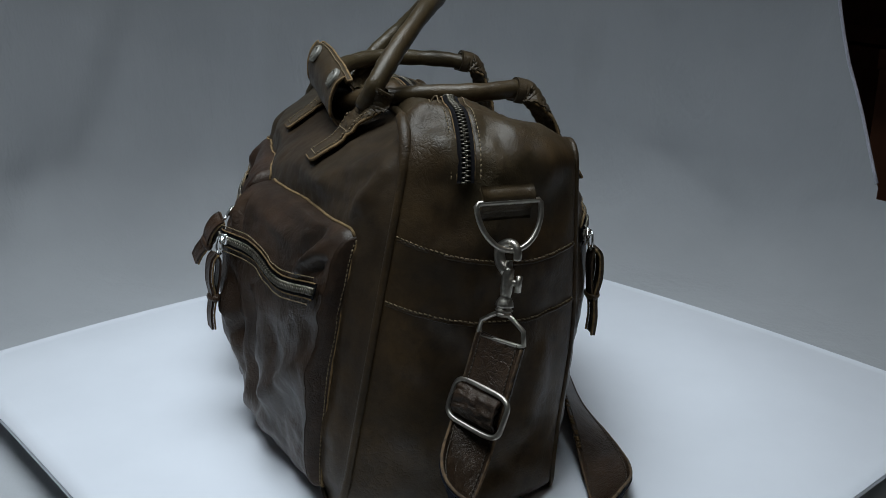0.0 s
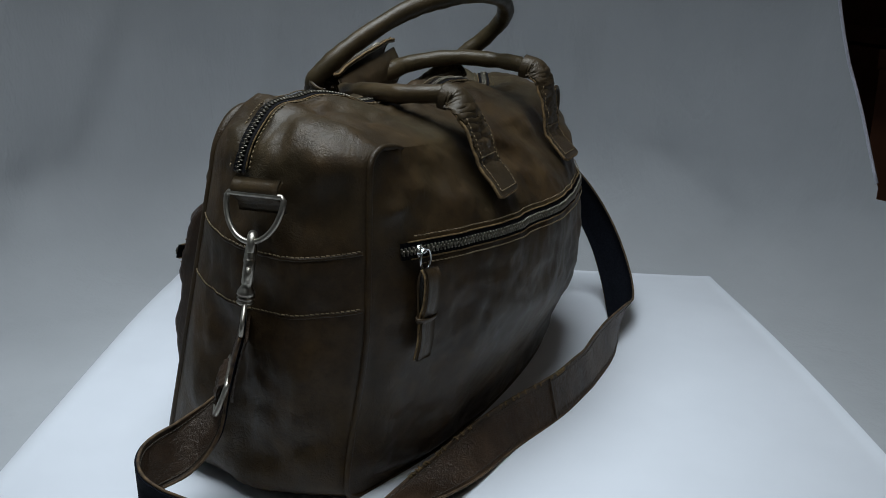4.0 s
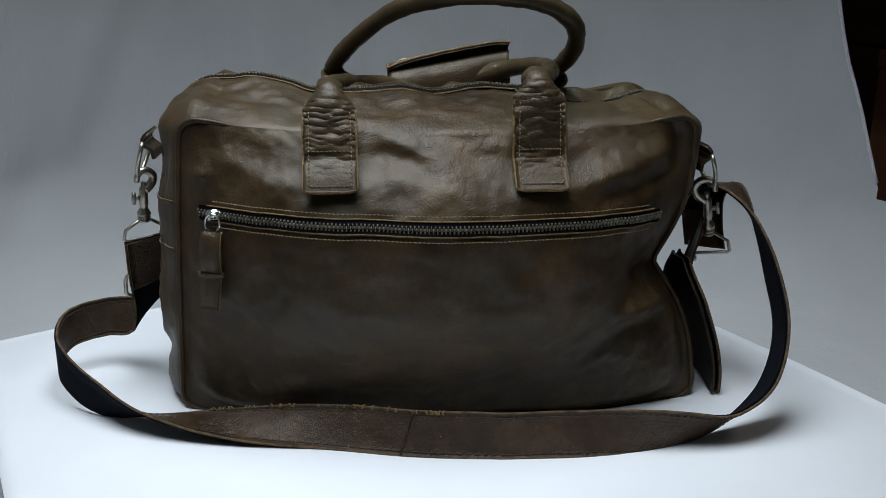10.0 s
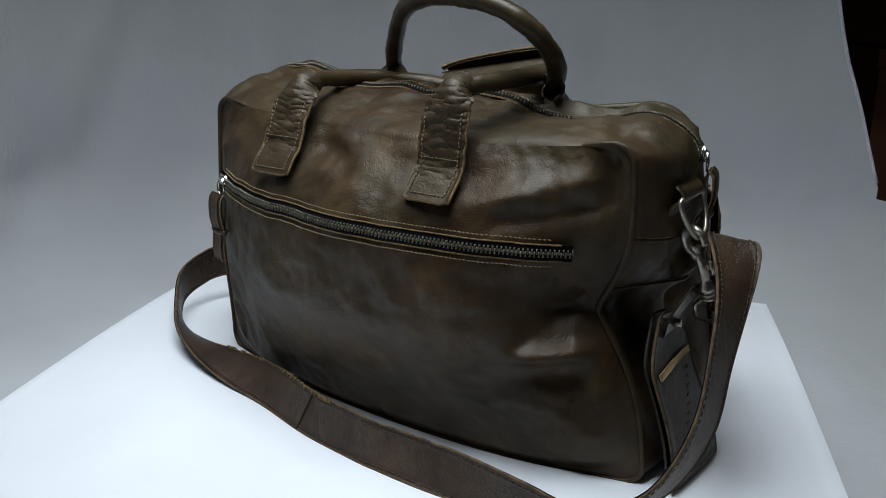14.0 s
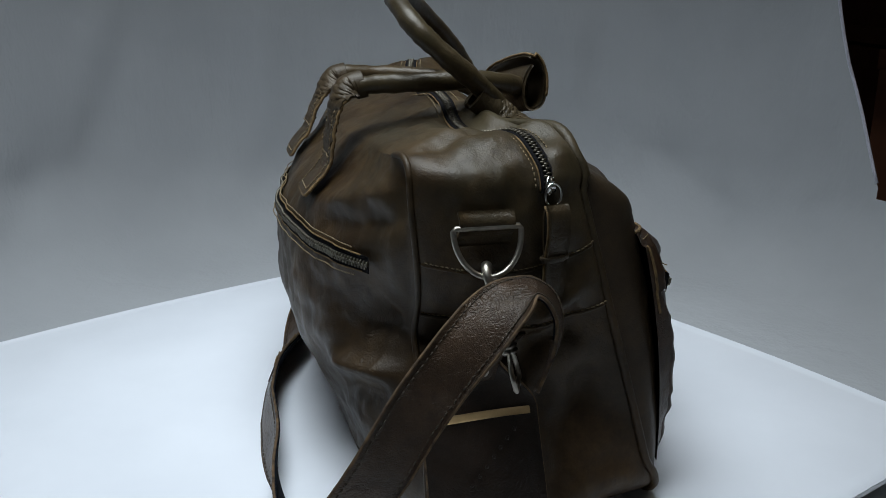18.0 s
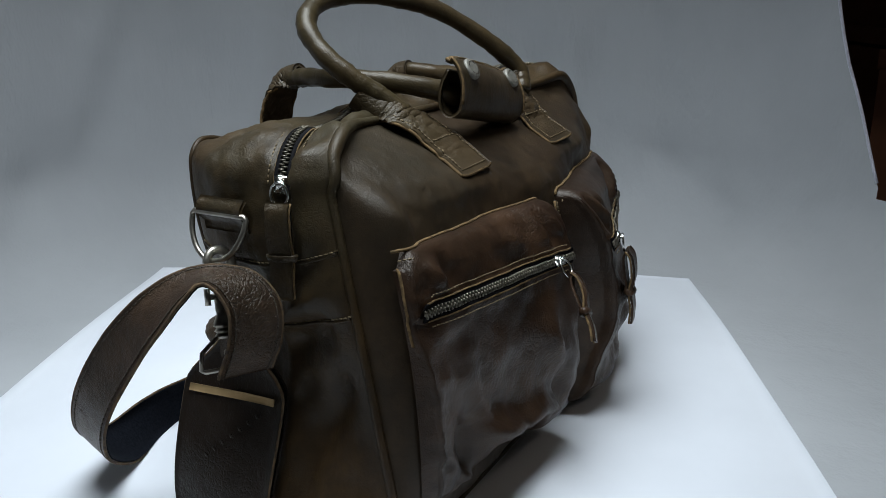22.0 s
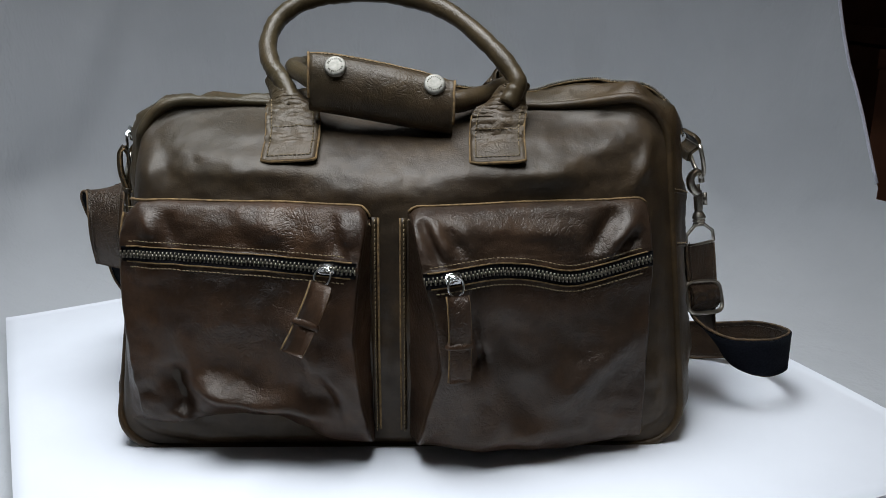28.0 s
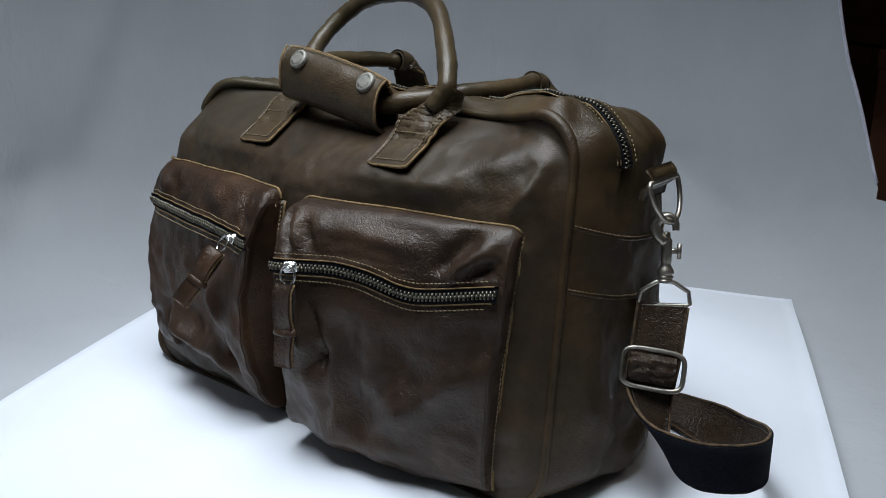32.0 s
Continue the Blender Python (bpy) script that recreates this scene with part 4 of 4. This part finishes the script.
STUD = plain("worn_nickel_stud", (0.17, 0.16, 0.135), (0.31, 0.295, 0.255), 500.0, 0.56, 0.55, 0.0003)
LEFT_NECK = [(-0.104, -0.060, 0.2625, 0.15), (-0.107, -0.047, 0.2725, 0.7), (-0.111, -0.037, 0.279, 1.8), (-0.117, -0.026, 0.284, 2.4), (-0.122, -0.018, 0.290, 2.6)]
RIGHT_NECK = [(0.061, -0.074, 0.262, 0.2), (0.065, -0.068, 0.271, 0.8), (0.070, -0.064, 0.278, 1.8), (0.075, -0.063, 0.286, 2.4), (0.077, -0.061, 0.290, 2.6)]
FRONT_HANDLE = [(-0.106, -0.042, 0.270), (-0.111, -0.033, 0.279), (-0.118, -0.022, 0.288), (-0.127, -0.010, 0.298), (-0.132, 0.010, 0.314), (-0.125, 0.030, 0.333), (-0.102, 0.038, 0.348), (-0.066, 0.036, 0.355), (-0.024, 0.023, 0.354), (0.020, -0.003, 0.343), (0.055, -0.035, 0.317), (0.076, -0.058, 0.292), (0.074, -0.063, 0.281), (0.068, -0.067, 0.272)]
BACK_HANDLE = [(0.078, 0.064, 0.2815), (0.080, 0.052, 0.2835), (0.082, 0.02, 0.282), (0.070, -0.014, 0.281), (0.047, -0.046, 0.276), (0.014, -0.066, 0.271), (-0.022, -0.0715, 0.272), (-0.057, -0.069, 0.279), (-0.087, -0.052, 0.289), (-0.107, -0.014, 0.295), (-0.108, 0.026, 0.294), (-0.097, 0.054, 0.2925), (-0.089, 0.071, 0.2895)]
handles()


# ---- the shoulder strap, clipped to the bag's rings ----
STRAP = thing("shoulder_strap", "long brown leather shoulder strap with black lining, lying round the bag", "strap")
STRAP_PATH = [
    (0.249, -0.020, 0.142, 0.85, 0.52, -0.1), (0.251, -0.030, 0.110, 0.85, 0.52, -0.15), (0.253, -0.041, 0.074, 0.75, 0.5, -0.5), (0.272, -0.058, 0.054, 0.3, 0.45, -0.85),
    (0.303, -0.066, 0.050, 0, 0.1, -1), (0.330, -0.046, 0.048, 0, 0, -1), (0.334, -0.015, 0.042, 0, 0, -1), (0.322, 0.018, 0.034, 0, 0, -1),
    (0.288, 0.050, 0.020, 0, -0.2, -1), (0.236, 0.076, 0.012, 0, -1, -0.5), (0.166, 0.096, 0.011, 0.1, -1, 0.3), (0.090, 0.112, 0.014, 0, -0.7, 0.8),
    (0.015, 0.136, 0.017, 0, -0.4, 1), (-0.055, 0.147, 0.017, 0, -0.3, 1)]
STRAP_PATH2 = [
    (-0.055, 0.147, 0.017, 0, -0.3, 1), (-0.125, 0.148, 0.017, 0, -0.35, 1), (-0.190, 0.147, 0.017, 0, 0.15, 1), (-0.243, 0.136, 0.017, 0, 0.75, 0.65),
    (-0.284, 0.119, 0.040, 0.05, 0.9, 0.42), (-0.303, 0.096, 0.081, 0.1, 0.87, 0.48), (-0.302, 0.068, 0.125, 0.15, 0.86, 0.48), (-0.297, 0.038, 0.160, 0.4, 0.78, 0.45),
    (-0.288, 0.012, 0.182, 0.8, 0.5, 0.25), (-0.277, -0.010, 0.186, 1, -0.2, 0), (-0.273, -0.026, 0.170, 1, -0.4, 0), (-0.274, -0.027, 0.146, 0.9, -0.5, 0), (-0.275, -0.018, 0.122, 0.85, -0.5, 0)]


def strap():
    pts = spline(STRAP_PATH, 120)[:-1] + spline(STRAP_PATH2, 110)
    for q in pts:
        q[3:6] /= np.linalg.norm(q[3:6])
    W = 0.036

    def face(lift, width):
        base = ribbon_fn(pts, width, lift)
        return lambda u, v: base(u, v) + Vector((0, 0, wob((u * 40, v, 0), 1.0, 0.0006)))
    band = part("band", slab(face(0.0016, W), 260, 7, 0.0018), STRAP_LEATHER, STRAP, "cracked brown leather face of the strap")
    part("lining", slab(face(-0.0003, W - 0.001), 260, 5, 0.0012), WEBBING, STRAP, "black textile lining of the strap")
    back = face(-0.0022, W)
    part("strap_end", slab(lambda u, v: back(u * 0.055, v), 14, 7, 0.0022), STRAP_LEATHER, band, "folded-back end sewn round the wire loop")
    part("strap_end", slab(lambda u, v: back(1 - 0.055 * u, v), 14, 7, 0.0022), STRAP_LEATHER, band, "folded-back end sewn round the wire loop")
    for v in (0.0, 1.0):
        f = face(0.0008, W)
        part("raw_edge", tube([f(u, v) for u in np.linspace(0, 1, 260)], 0.0012, 6), EDGE_DARK, band, "worn raw edge of the strap")
        f2 = face(0.0018, W)
        rows = [f2(u, 0.1 if v < 0.5 else 0.9) for u in np.linspace(0.0, 1, 260)]
        ns = [ribbon_fn(pts, W, 1.0)(u, 0.5) - ribbon_fn(pts, W, 0.0)(u, 0.5) for u in np.linspace(0, 1, 260)]
        blocks = []
        for i in range(0, 259):
            d = rows[i + 1] - rows[i]
            if d.length < 1e-6:
                continue
            for k in range(max(1, round(d.length / 0.0045))):
                p = rows[i] + d * (k * 0.0045 / d.length)
                blocks.append(block(p, d, d.cross(ns[i]), (0.003, 0.0007, 0.0006)))
        part("stitching", merge(*blocks), DARK_THREAD, band)
    near = min(range(len(pts)), key=lambda i: (pts[i][0] - 0.024) ** 2 + (pts[i][1] - 0.130) ** 2) / (len(pts) - 1)
    top = face(0.0022, W)
    part("seam_ridge", tube([top(near + 0.006 * (v - 0.5), v) for v in np.linspace(0.02, 0.98, 12)], 0.0011, 6), STRAP_LEATHER, band, "seam across the strap")
    rnd = random.Random(5)
    start = min(range(len(pts)), key=lambda i: (pts[i][0] - 0.13) ** 2 + (pts[i][1] - 0.105) ** 2) / (len(pts) - 1)
    low = 0.0 if top(start, 0.0).z + top(start, 0.0).y * -1 < top(start, 1.0).z - top(start, 1.0).y else 1.0
    fibres = []
    for i in range(34):
        u = start + rnd.uniform(-0.03, 0.075)
        for side in (1 - low,):
            p = top(u, side)
            d = (p - top(u, 0.5)).normalized()
            q = p + d * rnd.uniform(0.0004, 0.0016) + Vector((rnd.uniform(-0.004, 0.004), 0, 0))
            fibres.append(tube([p - d * 0.002, p.lerp(q, 0.5) + Vector((0, 0, 0.0006)), q], [0.0011, 0.0008, 0.0003], 5))
    tagged(part("frayed_edge", merge(*fibres), RAW_EDGE, band), "torn, frayed fibres on the worn edge of the strap", kind="stuff")
    return pts


EDGE_DARK = plain("worn_dark_edge", (0.03, 0.018, 0.01), (0.14, 0.085, 0.04), 160.0, 0.9)
DARK_THREAD = plain("dark_thread", (0.03, 0.022, 0.015), (0.07, 0.052, 0.035), 300.0, 0.9)
STRAP_POINTS = strap()


def swivel_hook(top, bottom, face, parent):
    """A lobster-claw hook from the ring at top down to the strap's bar at bottom; face: the direction across the claw."""
    top, bottom, face = Vector(top), Vector(bottom), Vector(face).normalized()
    d = (bottom - top).normalized()
    face = (face - d * d.dot(face)).normalized()
    out = d.cross(face).normalized()
    L = (bottom - top).length
    claw = [top + d * (L * s) + face * (L * w) for s, w in ((0.30, 0.02), (0.20, 0.13), (0.06, 0.16), (-0.03, 0.08), (-0.04, -0.03), (0.04, -0.10), (0.14, -0.11))]
    hook = part("swivel_hook", tube(spline([tuple(p) for p in claw], 30), [lerp(0.0042, 0.0026, i / 29) for i in range(30)], 10), NICKEL, parent, "brushed nickel lobster-claw hook")
    a, b2 = face, out
    prof = [(0.0, 0.16), (0.0022, 0.16), (0.0024, 0.24), (0.0038, 0.27), (0.0040, 0.55), (0.0034, 0.60), (0.0058, 0.68), (0.0062, 0.72), (0.0045, 0.74), (0.006, 0.77), (0.0045, 0.79), (0.006, 0.82), (0.0045, 0.85), (0.0, 0.86)]

    def barrel(u, v):
        s = v * (len(prof) - 1)
        i = min(int(s), len(prof) - 2)
        r, h = (lerp(prof[i][k], prof[i + 1][k], s - i) for k in (0, 1))
        w = 2 * math.pi * u
        return top + d * (h * L) + a * (r * math.cos(w)) + b2 * (r * math.sin(w))
    part("barrel", sheet(barrel, 18, 27, True), NICKEL, hook, "turned nickel barrel")
    lever = top + d * (0.42 * L) - face * 0.009
    part("trigger", merge(block(lever, d, face, (0.011, 0.0028, 0.0032)), block(lever + face * 0.004, d, face, (0.004, 0.006, 0.0022))), NICKEL, hook, "small thumb trigger")
    bar = [top + d * (0.80 * L) + face * 0.0, top + d * (0.85 * L) + face * 0.007, top + d * (0.97 * L) + face * 0.017, top + d * (1.14 * L) + face * 0.0185,
           top + d * (1.16 * L) + face * 0.016, top + d * (1.16 * L) - face * 0.016, top + d * (1.14 * L) - face * 0.0185, top + d * (0.97 * L) - face * 0.017, top + d * (0.85 * L) - face * 0.007]
    part("strap_bar", tube([tuple(p) for p in bar], 0.0016, 8, True), NICKEL, hook, "bent nickel wire loop")
    return hook


swivel_hook((0.244, -0.012, 0.203), (0.249, -0.019, 0.150), (-0.85, -0.52, 0.1), STRAP)
swivel_hook((-0.258, 0.015, 0.193), (-0.2715, 0.000, 0.131), (1, -0.35, 0), STRAP)


def buckle():
    c, d = Vector((0.2525, -0.0365, 0.097)), Vector((0.05, -0.25, -1)).normalized()
    w = Vector((0.85, 0.5, -0.12)).normalized()
    pts = []
    for i in range(40):
        q = 2 * math.pi * i / 40
        x, y = math.cos(q), math.sin(q)
        x, y = math.copysign(abs(x) ** 0.45, x), math.copysign(abs(y) ** 0.45, y)
        pts.append(c + w * (0.0225 * x) + d * (0.0135 * y) + Vector((0.001 * y, -0.002 * y, 0)))
    slider = part("buckle", tube(pts, 0.0019, 10, True), NICKEL, STRAP, "rounded rectangular nickel slider")
    n = w.cross(d).normalized()
    n = n if n.x > 0 or n.y < 0 else -n

    def fold_over(u, v):
        s, t = 2 * u - 1, 2 * v - 1
        bulge = 0.0058 * math.sqrt(max(0.0, 1 - s * s)) + wob((s * 0.02, t * 0.02, 0.3), 130.0, 0.0016) + 0.0005 * math.sin(s * 9 + 3 * t)
        return c + w * (0.0172 * t - 0.001) + d * (0.0108 * s) + n * (bulge - 0.0012)
    part("strap_fold", slab(fold_over, 28, 24, 0.0022), STRAP_LEATHER, slider, "crinkled strap leather doubled over the slider's bar")


buckle()


# ---- the luggage tag hanging from the strap's end ----
def luggage_tag():
    ob = thing("luggage_tag", "dark leather luggage tag with a tan card, hanging at the strap", "tag")

    def plate(u, v, lift=0.0):
        """u from the top down, v across."""
        z = lerp(0.126, 0.003, u)
        x = lerp(-0.241, -0.272, smooth(0.0, 1.0, u)) + 0.003 * math.sin(3 * v + 4 * u)
        half = lerp(0.012, 0.0405, smooth(-0.05, 0.30, u))
        return Vector((x - lift, lerp(0.016, 0.013, u) + half * (2 * v - 1), z))
    body = part("plate", slab(plate, 22, 14, 0.003, 1.0), TAG_LEATHER, ob)
    part("backing", slab(lambda u, v: plate(u, v) + Vector((0.0055, 0, 0)), 22, 14, 0.0025, 1.0), TAG_LEATHER, ob, "rear leaf of the tag")
    part("raw_edge", tube(rim_of(lambda u, v: plate(u, v, 0.0015), 24), 0.0013, 6, True), EDGE_DARK, body)
    part("card", slab(lambda u, v: plate(0.28 + 0.04 * u, 0.07 + 0.86 * v, 0.0040), 4, 8, 0.001), CARD, ob, "edge of a tan card in the slot")
    row = [plate(0.94, v, 0.0036) for v in np.linspace(0.06, 0.94, 20)]
    part("stitching", stitches(row, (-1, 0, 0.3)), DARK_THREAD, body)
    # blind-stamped mark, two rows of plain bars
    bars = []
    for i in range(7):
        u, v = 0.40 + 0.04 * i, 0.22 + 0.07 * i
        p = plate(u, v, 0.0032)
        bars.append(block(p, (plate(u + 0.03, v) - p), (0, 1, 0), (0.0065, 0.0022, 0.0008)))
    part("stamped_bars", merge(*bars), TAG_LEATHER, body, "row of stamped bars in the leather")
    loop = [(-0.246, 0.016, 0.112, 0, 1, 0), (-0.250, 0.014, 0.126, 0.1, 1, 0), (-0.257, 0.009, 0.140, 0.2, 1, 0), (-0.264, 0.002, 0.152, 0.3, 1, 0)]
    part("hanging_loop", slab(ribbon_fn(spline(loop, 20), 0.022), 20, 4, 0.0022), STRAP_LEATHER, ob, "leather loop with a rivet")
    part("rivet", tube([(-0.248, 0.015, 0.121), (-0.2535, 0.014, 0.1215)], 0.0032, 12), NICKEL, ob, "small round rivet")
    return ob


TAG = luggage_tag()


# ---- everything on the board turns with it ----
def motions():
    for ob, yaw in ((BOARD_THING, 0.0), (BAG, BAG_YAW), (STRAP, BAG_YAW), (TAG, BAG_YAW)):
        walk(ob, [(t * 0.5, pose(0, 0, 0, 0, 0, yaw - TURN * t * 0.5)) for t in range(65)])


motions()
